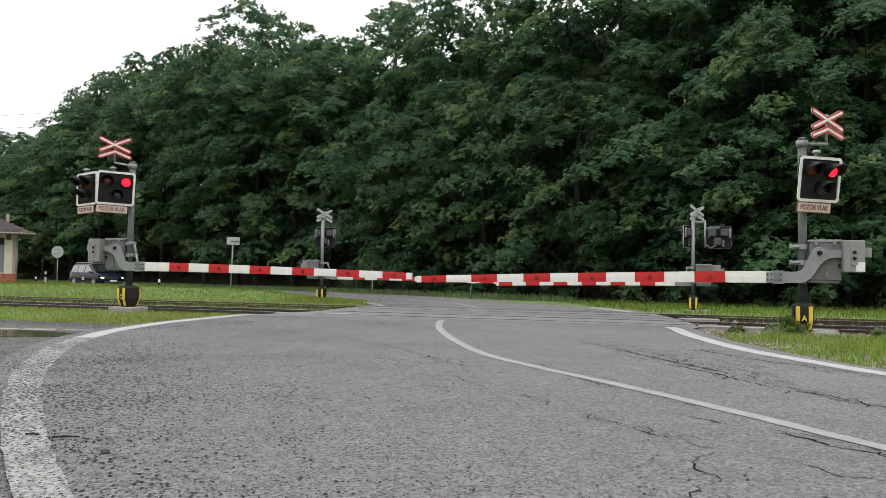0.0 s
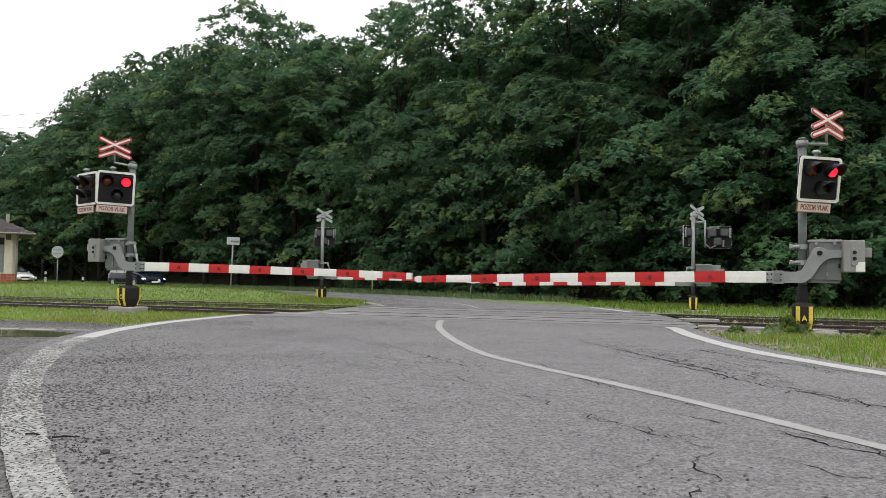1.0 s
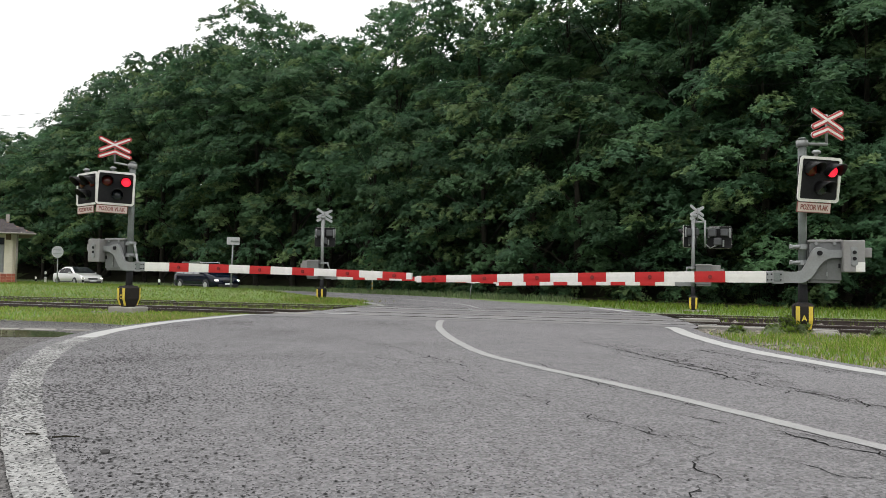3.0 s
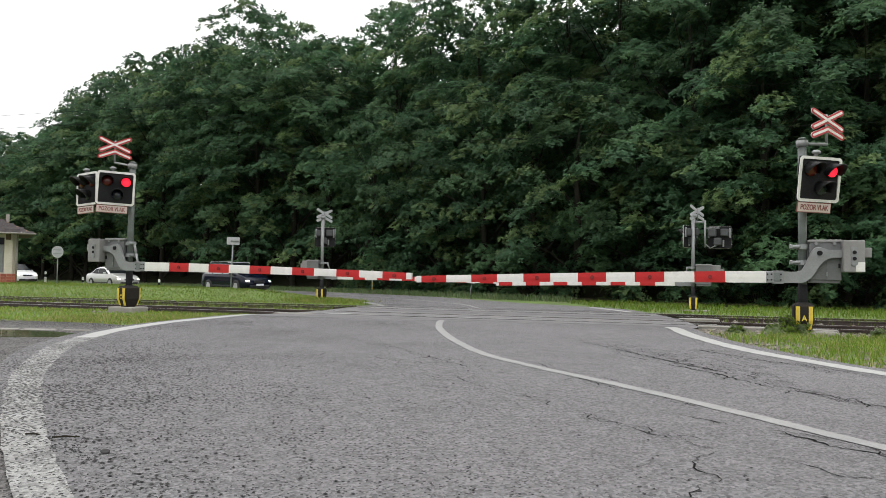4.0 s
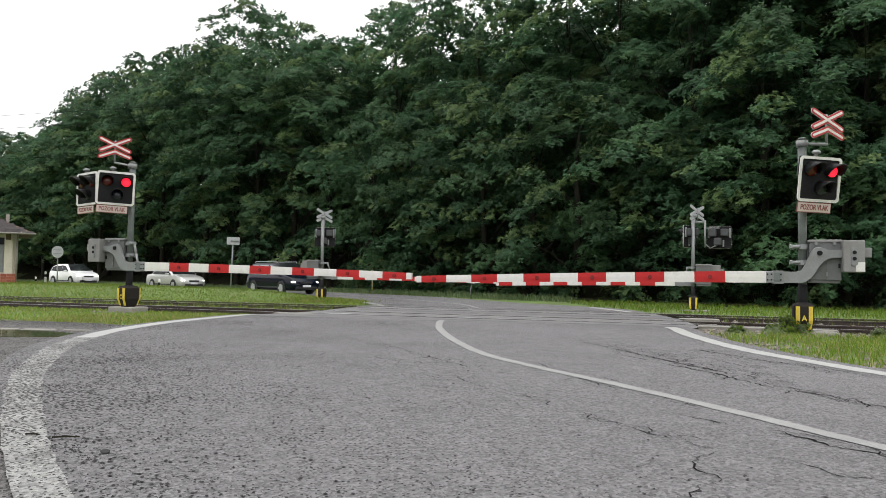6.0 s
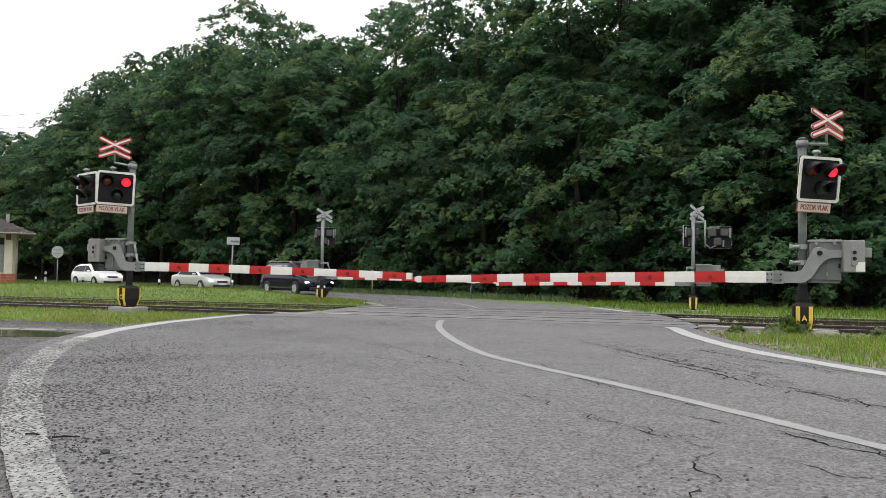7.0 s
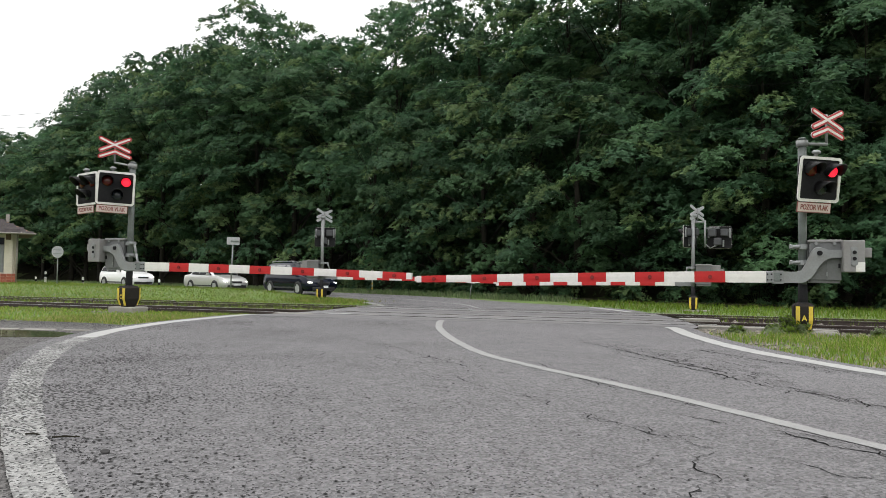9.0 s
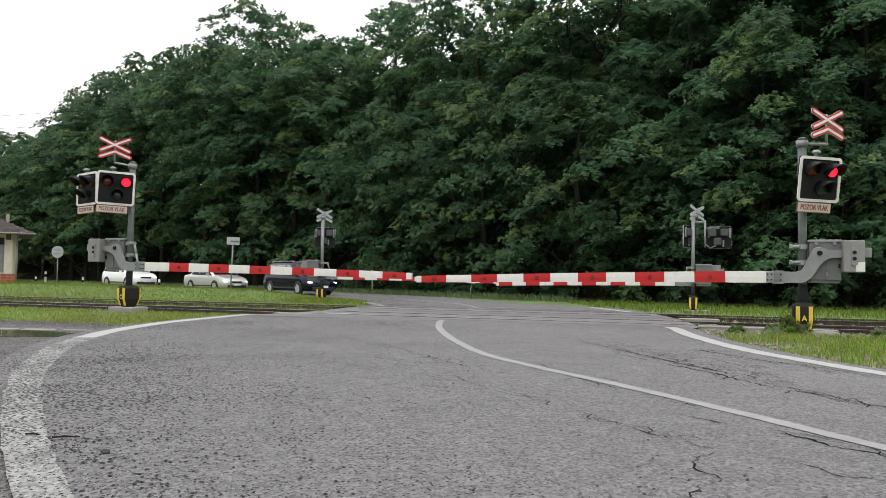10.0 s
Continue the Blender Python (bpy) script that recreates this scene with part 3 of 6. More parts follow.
# bands of crazed asphalt: many short cracks along and across a line
cz = random.Random(77)
for band, count, spread in (([(1.95, 9.1), (2.2, 7.9), (2.42, 6.9), (2.6, 6.1)], 210, 0.15), ([(3.0, 8.4), (3.15, 7.5), (3.4, 6.9), (3.6, 6.2), (3.9, 5.5)], 110, 0.1), ([(2.4, 6.1), (2.6, 5.1), (2.8, 4.6), (3.1, 4.1)], 80, 0.06),
                            ([(1.43, 4.15), (1.64, 3.91), (1.85, 3.69), (2.0, 3.34)], 9, 0.02), ([(0.36, 5.27), (0.77, 4.39), (1.14, 3.64)], 16, 0.05), ([(-1.2, 9.4), (-0.7, 8.0), (-0.2, 7.0), (0.3, 6.2)], 44, 0.22),
                            ([(0.9, 9.5), (1.2, 8.2), (1.5, 7.0)], 20, 0.16), ([(0.9, 6.9), (1.22, 5.35), (1.6, 4.7)], 18, 0.07)):
    line_ = spline(band, 0.05)
    for _ in range(count):
        p = cz.choice(line_)
        a = cz.gauss(math.atan2(band[-1][1] - band[0][1], band[-1][0] - band[0][0]), 0.55)
        l = cz.uniform(0.08, 0.34)
        x, y = p.x + cz.gauss(0, spread), p.y + cz.gauss(0, spread)
        CRACKS.append(([(x, y), (x + l * 0.5 * math.cos(a + 0.3), y + l * 0.5 * math.sin(a + 0.3)), (x + l * math.cos(a), y + l * math.sin(a))], cz.uniform(0.003, 0.01)))
vs, fs = [], []
for k, (pts, wd) in enumerate(CRACKS):
    rows = crack(pts, wd, k)
    o = len(vs)
    for l, r in rows:
        vs += [(l.x, l.y, 0.0025), (r.x, r.y, 0.0025)]
    fs += [(o + 2 * i, o + 2 * i + 1, o + 2 * i + 3, o + 2 * i + 2) for i in range(len(rows) - 1)]
cr = new("crack_network", quads_mesh("crack_network", vs, fs, [CRACK]))
cr.parent = road
tagged(cr, "dark branching cracks in the asphalt", kind="stuff")

# ---- grass ----


def blades(name, spots, height, width, material, label, category, lean=0.35, dry=None, dry_share=0.0):
    """Grass: single bent blades, joined."""
    n = len(spots)
    rnd = np.random.RandomState(len(spots) % 977)
    s = np.array(spots)
    h = height * rnd.uniform(0.45, 1.25, n)
    a = rnd.uniform(0, 2 * np.pi, n)
    wx, wy = np.cos(a) * width / 2, np.sin(a) * width / 2
    lx, ly = rnd.normal(0, lean, n) * h, rnd.normal(0, lean, n) * h
    v = np.zeros((n, 5, 3))
    v[:, 0] = s + np.stack([-wx, -wy, 0 * h], 1)
    v[:, 1] = s + np.stack([wx, wy, 0 * h], 1)
    v[:, 2] = s + np.stack([wx * 0.7 + lx * 0.35, wy * 0.7 + ly * 0.35, h * 0.6], 1)
    v[:, 3] = s + np.stack([-wx * 0.7 + lx * 0.35, -wy * 0.7 + ly * 0.35, h * 0.6], 1)
    v[:, 4] = s + np.stack([lx, ly, h], 1)
    f = []
    for i in range(n):
        o = 5 * i
        f += [(o, o + 1, o + 2, o + 3), (o + 3, o + 2, o + 4)]
    idx = np.repeat((rnd.uniform(0, 1, n) < dry_share).astype(np.int32), 2)
    me = quads_mesh(name, v.reshape(-1, 3).tolist(), f, [material, dry or material], index=idx)
    return tagged(new(name, me), label, category, kind="stuff")


def patch(n, sample, keep):
    out = []
    while len(out) < n:
        x, y = sample()
        if keep(x, y):
            out.append((x, y, ground_z(x, y) - 0.05))
    return out


def lump(x, y, k=0.5):
    return noise.noise((x * k, y * k, 7.3))


near_verge = patch(20000, lambda: (random.uniform(3.6, 9.5), random.uniform(5.5, 13.2)),
                   lambda x, y: right_of_line(x, y, 0.42 + 0.12 * lump(x, y, 2)) and across(x, y) < 12.35 + 0.35 * lump(x, y) and lump(x, y, 0.9) > -0.3 and (x > 4.9 or random.random() < 0.5))
blades("verge_grass", near_verge, 0.1, 0.009, BLADE, "bright green tufted grass on the roadside verge", "grass", 0.4, BLADE_DRY, 0.2)
left_verge = patch(17000, lambda: (random.uniform(-17, -4.0), random.uniform(11.2, 19)),
                   lambda x, y: y > np.interp(x, [-17, -9, -5.2, -4.2], [13.6, 12.7, 11.9, 13.2]) + 0.25 * lump(x, y, 1.5) and across(x, y) < 14.2 and lump(x, y, 0.7) > -0.35)
blades("verge_grass", left_verge, 0.058, 0.011, BLADE, "short green grass strip beside the near track", "grass", 0.45, BLADE_DRY, 0.22)


corner = patch(5200, lambda: (random.uniform(-7.0, -4.3), random.uniform(11.2, 14.2)),
               lambda x, y: x < np.interp(y, [p[1] for p in EDGE_L], [p[0] for p in EDGE_L]) - 0.32 + 0.15 * lump(x, y, 2) and across(x, y) < 14.3 and y > 11.75 + 0.2 * lump(x, y, 1.5) and random.random() < 0.75 + 0.8 * lump(x, y, 1.1))
blades("dry_verge_grass", corner, 0.07, 0.011, BLADE, "thin trodden half-dry grass at the corner of the road", "grass", 0.55, BLADE_DRY, 0.5)


def field(x, y):
    if across(x, y) < 22.3 + 0.25 * lump(x, y):
        return False
    lim = np.interp(y, [p[1] for p in far_l], [p[0] for p in far_l])
    return x < lim - 0.25


meadow = patch(60000, lambda: (random.uniform(-48, -2.3), 20 + 48 * random.random() ** 1.6), field)
meadow = [(x, y, z + bank(x, y)) for x, y, z in meadow]
blades("meadow_grass", meadow, 0.085, 0.019, BLADE, "uneven green meadow grass between track and road", "grass", 0.6, BLADE_DRY, 0.16)
grown_over = patch(21000, lambda: (random.uniform(-26, 22), random.uniform(12, 32)),
                   lambda x, y: (18.5 if x < 0 else 19.3) + 0.3 * lump(x, y) < across(x, y) < 22.6 and not -8.6 + 0.25 * lump(x, y, 2) < x * 0.953 - y * 0.302 < 0.9 + 0.25 * lump(x, y, 2))
grown_over = [(x, y, z - 0.14) for x, y, z in grown_over]
blades("trackside_grass", grown_over, 0.21, 0.02, BLADE, "green grass grown over the disused far siding", "grass", 0.35, BLADE_DRY, 0.12)
tuft = patch(2600, lambda: (random.gauss(-4.3, 0.7), random.gauss(27.3, 0.6)), lambda x, y: across(x, y) > 22.4)
blades("tall_grass", [(x, y, z + bank(x, y)) for x, y, z in tuft], 0.17, 0.018, BLADE, "tall rank grass round the foot of the far barrier", "grass", 0.35, BLADE_DRY, 0.3)
far_right = patch(11000, lambda: (random.uniform(5.4, 34), random.uniform(10, 34)),
                  lambda x, y: across(x, y) > 22.2 and woods_depth(x, y) < 1.5 and (x - 8.1) ** 2 + (y - 23.9) ** 2 > 0.9 and x > np.interp(y, [p[1] for p in far_r], [p[0] for p in far_r]) + 0.3)
blades("far_verge_grass", far_right, 0.17, 0.025, BLADE, "green grass strip between the track and the woods", "grass", 0.4, BLADE_DRY, 0.08)
wood_verge = patch(9000, lambda: (random.uniform(-50, 6), random.uniform(26, 84)),
                   lambda x, y: -2.6 < woods_depth(x, y) < 1.5 and x > np.interp(y, [p[1] for p in far_r], [p[0] for p in far_r]) + 0.2)
blades("wood_verge_grass", wood_verge, 0.3, 0.04, LEAF3, "tall rank grass along the edge of the woods", "grass", 0.4, WEED, 0.5)

# ---- woods ----


def leaf_sheet(name, boughs, per, size, materials, seed, droop=0.55, tuft=11):
    """Foliage: boughs (centre, outward way, radius), each a drooping dome of leaf tufts; a tuft is a rosette of small pointed leaves."""
    rnd = np.random.RandomState(seed)
    vs, idx = [], []
    share = [0.45, 0.35, 0.2] if len(materials) == 3 else None
    for c, o, r in boughs:
        t = max(3, int(per * r * r / tuft))
        n = t * tuft
        rad, ang = np.sqrt(rnd.uniform(0, 1, t)), rnd.uniform(0, 2 * np.pi, t)
        u, w = rad * np.cos(ang) * 1.25, rad * np.sin(ang) * 0.9
        ow = np.array([o[0], o[1], 0.0])
        ow = ow / (np.linalg.norm(ow) + 1e-6)
        side = np.array([-ow[1], ow[0], 0.0])
        up = np.array([0, 0, 1.0])
        z = 0.3 - droop * 0.55 * (u + 0.5) ** 2 - 0.32 * w * w + rnd.normal(0, 0.1, t) - 0.45 * rnd.uniform(0, 1, t) ** 4
        p = np.array(c) + r * (u[:, None] * ow + w[:, None] * side + z[:, None] * up)
        # the dome's own slope turns the leaves
        nrm = ow * (droop * 1.1 * (u[:, None] + 0.5) * 0.8 + 0.45) + side * (0.64 * w[:, None]) + up
        nrm = np.repeat(nrm, tuft, 0) + rnd.normal(0, 0.36, (n, 3))
        nrm /= np.linalg.norm(nrm, axis=1)[:, None]
        la = rnd.uniform(0, 2 * np.pi, n)
        ax = np.stack([np.cos(la), np.sin(la), rnd.normal(-0.2, 0.25, n)], 1)
        ax -= nrm * np.sum(ax * nrm, 1)[:, None]
        ax /= np.linalg.norm(ax, axis=1)[:, None] + 1e-6
        sd = np.cross(nrm, ax)
        L = size * rnd.uniform(0.65, 1.3, n)[:, None]
        q0 = np.repeat(p, tuft, 0) + ax * size * rnd.uniform(0.15, 0.95, n)[:, None] + up * rnd.normal(0, 0.3 * size, n)[:, None]
        q = np.stack([q0 - ax * L * 0.42 + sd * L * 0.34, q0 - ax * L * 0.42 - sd * L * 0.34, q0 + ax * L * 0.62], 1)
        vs.append(q.reshape(-1, 3))
        idx.append(np.full(n, rnd.choice(len(materials), p=share), np.int32))
    v = np.concatenate(vs)
    n = len(v) // 3
    me = bpy.data.meshes.new(name)
    me.vertices.add(3 * n)
    me.vertices.foreach_set("co", v.ravel())
    me.loops.add(3 * n)
    me.loops.foreach_set("vertex_index", np.arange(3 * n, dtype=np.int32))
    me.polygons.add(n)
    me.polygons.foreach_set("loop_start", np.arange(0, 3 * n, 3, dtype=np.int32))
    me.polygons.foreach_set("loop_total", np.full(n, 3, np.int32))
    for m in materials:
        me.materials.append(m)
    me.polygons.foreach_set("material_index", np.concatenate(idx))
    me.update()
    me.validate()
    return me


def tree(seed, height, radius, low, count, per, leaf, tints=None, bough=0.92):
    """A broadleaved tree: a tapered trunk with limbs, and a crown of leafy sprays."""
    rnd = random.Random(seed)
    root = tagged(new("tree"), "tall broadleaved forest tree with dense dark green foliage", "tree", "trees of the forest edge")
    bm = bmesh.new()
    lean = Vector((rnd.uniform(-0.6, 0.6), rnd.uniform(-0.6, 0.6), 0))
    at = lambda k: lean * k * k + Vector((0.12 * math.sin(k * 7 + seed), 0.12 * math.cos(k * 6 + seed), 0)) * k + Vector((0, 0, height * 0.82 * k))
    ks = [0, 0.04, 0.15, 0.3, 0.45, 0.6, 0.75, 0.9, 1.0]
    for a, b in zip(ks, ks[1:]):
        tube(bm, at(a) - Vector((0, 0, 0.15 if a == 0 else 0)), at(b), 0.2 * (1 - a) ** 0.8 + 0.03 + (0.08 if a == 0 else 0), 0.2 * (1 - b) ** 0.8 + 0.03, 8, False)
    sprays = []
    lobes = [(rnd.uniform(0, 6.28), rnd.uniform(0.1, 0.95), rnd.uniform(0.75, 1.25)) for _ in range(9)]
    clumps = count // 4
    for i in range(clumps):
        k = ((i + rnd.random()) / clumps) ** 0.78
        z = low + (height - low) * k
        env = radius * (1 - max(0, (k - 0.35) / 0.65) ** 2.7) ** 0.6 * (0.75 + 0.25 * min(1, k / 0.18))
        a = i * 2.399 + rnd.uniform(-0.5, 0.5)
        bulge = 1.0
        for la, lk, lm in lobes:
            near = math.exp(-((k - lk) / 0.13) ** 2) * max(0, math.cos(a - la)) ** 2
            bulge += (lm - 0.95) * near
        r = env * bulge * (1 - 0.5 * rnd.random() ** 2.0)
        c = at(min(1.0, k * 1.1))
        c = Vector((c.x + r * math.cos(a), c.y + r * math.sin(a), z))
        puff = bough * rnd.uniform(0.85, 1.25) * (1.0 if k < 0.86 else 0.72)
        # a limb's end carries one large bough and two lesser ones below and beside it
        for q in range(3):
            b = a + (0.0 if q == 0 else rnd.uniform(-1.5, 1.5))
            o = Vector((math.cos(b), math.sin(b), 0)) * puff * (0.1 if q == 0 else rnd.uniform(0.6, 1.1))
            sprays.append((c + o + Vector((0, 0, puff * (0.25 - 0.38 * q + rnd.uniform(-0.15, 0.15)))), (math.cos(b), math.sin(b)), puff * (1.15 if q == 0 else rnd.uniform(0.6, 0.9))))
        if i % 3 == 0:
            s = at(max(0.03, k * 0.9 - 0.06))
            mid = s.lerp(c, 0.5) + Vector((0, 0, 0.3))
            tube(bm, s, mid, 0.1 * (1.1 - k), 0.06 * (1.1 - k), 5, False)
            tube(bm, mid, c, 0.06 * (1.1 - k), 0.015, 5, False)
    part("trunk", bm, BARK, root, "dark bark trunk and limbs", True)
    me = leaf_sheet("crown", sprays, per, leaf, tints or [LEAF, LEAF2, LEAF3], seed)
    crown = new("crown", me)
    crown.parent = root
    return root


def shrub(seed, height, radius, count, per, leaf):
    rnd = random.Random(seed)
    root = tagged(new("shrub"), "dark green leafy shrub under the trees", "shrub", "undergrowth of the forest edge")
    bm = bmesh.new()
    sprays = []
    for i in range(count):
        a, k = rnd.uniform(0, 6.28), rnd.random()
        r = radius * math.sqrt(rnd.random()) * (1 - 0.5 * k)
        c = Vector((r * math.cos(a), r * math.sin(a), 0.15 + (height - 0.15) * k))
        sprays.append((c, (math.cos(a), math.sin(a)), rnd.uniform(0.35, 0.7)))
        if i % 4 == 0:
            tube(bm, (0.1 * math.cos(a), 0.1 * math.sin(a), -0.1), c, 0.03, 0.008, 5, False)
    part("stem", bm, BARK, root, "thin woody stems", True)
    crown = new("foliage", leaf_sheet("foliage", sprays, per, leaf, [LEAF2, LEAF, LEAF3], seed))
    crown.parent = root
    return root


TREES = [tree(11, 20, 4.4, 2.3, 200, 340, 0.2), tree(12, 19, 4.7, 2.1, 204, 330, 0.2), tree(13, 21, 4.3, 2.6, 200, 340, 0.2),
         tree(14, 18.5, 4.5, 2.0, 196, 350, 0.195), tree(15, 20, 4.8, 2.4, 208, 325, 0.2)]
YOUNG = [tree(21, 11.5, 3.5, 0.7, 168, 480, 0.155, None, 0.8), tree(22, 10, 3.3, 0.6, 160, 500, 0.15, None, 0.78),
         tree(23, 12.5, 3.4, 0.8, 172, 470, 0.155, None, 0.8), tree(24, 9, 3.2, 0.5, 152, 510, 0.15, None, 0.76)]
# inner rows take only the darkest leaf, gloom of the deep woods in colour
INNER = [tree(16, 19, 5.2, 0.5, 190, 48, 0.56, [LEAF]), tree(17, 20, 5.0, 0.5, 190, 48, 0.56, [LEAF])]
SHRUBS = [shrub(31, 2.3, 1.5, 40, 420, 0.17), shrub(32, 1.5, 1.3, 30, 440, 0.15), shrub(33, 3.2, 1.8, 55, 380, 0.19)]
used = set()


def plant(protos, k, m, s):
    ob = protos[k]
    if id(ob) in used:
        ob = copy_thing(ob, m)
    else:
        used.add(id(ob))
        ob.matrix_world = m
    ob.scale = s
    return ob


ex, ey = [p[0] for p in EDGE], [p[1] for p in EDGE]
line = spline([p for p in EDGE if -130 < p[0] < 90], 0.5)
run, last, where = 0.0, line[0], []
for p in line:
    run += (p - last).length
    where.append((run, p))
    last = p
rnd = random.Random(5)


def along_edge(d):
    i = min(range(len(where)), key=lambda j: abs(where[j][0] - d))
    a, b = where[max(i - 1, 0)][1], where[min(i + 1, len(where) - 1)][1]
    t = (b - a).normalized()
    return where[i][1], Vector((-t.y, t.x, 0)) if t.x > 0 else Vector((t.y, -t.x, 0))


def top_scale(x, y):
    """How tall the woods stand along their edge."""
    b = x / y
    return np.interp(b, [-0.62, -0.56, -0.53, -0.5, -0.44, -0.36, -0.27, -0.2, -0.12, -0.06, 0.1, 0.6], [0.86, 0.88, 0.9, 1.03, 1.14, 1.22, 1.22, 1.18, 1.05, 1.03, 1.0, 0.98])


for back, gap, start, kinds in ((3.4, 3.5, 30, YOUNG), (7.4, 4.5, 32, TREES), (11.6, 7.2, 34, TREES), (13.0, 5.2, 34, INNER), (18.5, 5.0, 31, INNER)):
    d = start
    while d < where[-1][0] - 20:
        p, n = along_edge(d)
        q = p + n * (back + rnd.uniform(-1, 1))
        if -0.85 < q.x / q.y < 0.85:
            s = top_scale(q.x, q.y) * rnd.uniform(0.96, 1.04) * (0.9 - 0.008 * back if kinds is INNER else 1.0)
            rise = max(0.0, min(7.0, (woods_depth(q.x, q.y) - 6) * 0.22))
            # the open side to the west has tall trees at its very edge, the bend younger ones
            if kinds is YOUNG and q.x / q.y < -0.14:
                if rnd.random() < 0.35:
                    d += gap
                    continue
                row, s = TREES, s * 0.86
            else:
                row = kinds
            which, spin, wide, deep = rnd.randrange(len(row)), rnd.uniform(0, 360), rnd.uniform(0.98, 1.15), rnd.uniform(0.98, 1.15)
            if -0.67 < q.x / q.y < 0.8:
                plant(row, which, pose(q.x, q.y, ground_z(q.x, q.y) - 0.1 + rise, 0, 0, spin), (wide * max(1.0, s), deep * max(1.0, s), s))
        d += gap * rnd.uniform(0.85, 1.15)
plant(TREES, 1, pose(18.4, 32.0, ground_z(18.4, 32.0) - 0.1, 0, 0, 140), (0.95, 0.95, 0.92))
plant(TREES, 3, pose(21.8, 31.0, ground_z(21.8, 31.0) - 0.1, 0, 0, 40), (1.0, 1.0, 0.95))
d = 34
while d < where[-1][0] - 25:
    p, n = along_edge(d)
    q = p + n * rnd.uniform(1.0, 3.2)
    if -0.14 < q.x / q.y < 0.75:
        s = rnd.uniform(0.35, 0.7)
        plant(SHRUBS, rnd.randrange(3), pose(q.x, q.y, ground_z(q.x, q.y) - 0.08, 0, 0, rnd.uniform(0, 360)), (s, s, s))
    d += 1.8 * rnd.uniform(0.7, 1.3)

# ---- level crossing barriers with their signals ----
STRIPE = {}
CASE_DK = mat("dark_grey_lamp_case", (0.06, 0.062, 0.065), 0.5, var=0.2, scale=5, spec=0.2)


def letters(text, size, parent, m, material, label):
    """Flat lettering, made into a mesh."""
    c = bpy.data.curves.new("lettering", "FONT")
    c.body, c.size, c.align_x, c.align_y, c.extrude, c.offset = text, size, "CENTER", "CENTER", 0.002, 0.003
    tmp = new("lettering_draft", c)
    bpy.context.view_layer.update()
    me = bpy.data.meshes.new_from_object(tmp.evaluated_get(bpy.context.evaluated_depsgraph_get()))
    bpy.data.objects.remove(tmp)
    me.materials.clear()
    me.materials.append(material)
    ob = new("lettering", me)
    ob.parent = parent
    ob.matrix_basis = m
    return tagged(ob, label)


LAMP_L, LAMP_R = (-0.175, 0.155), (0.2, 0.145)


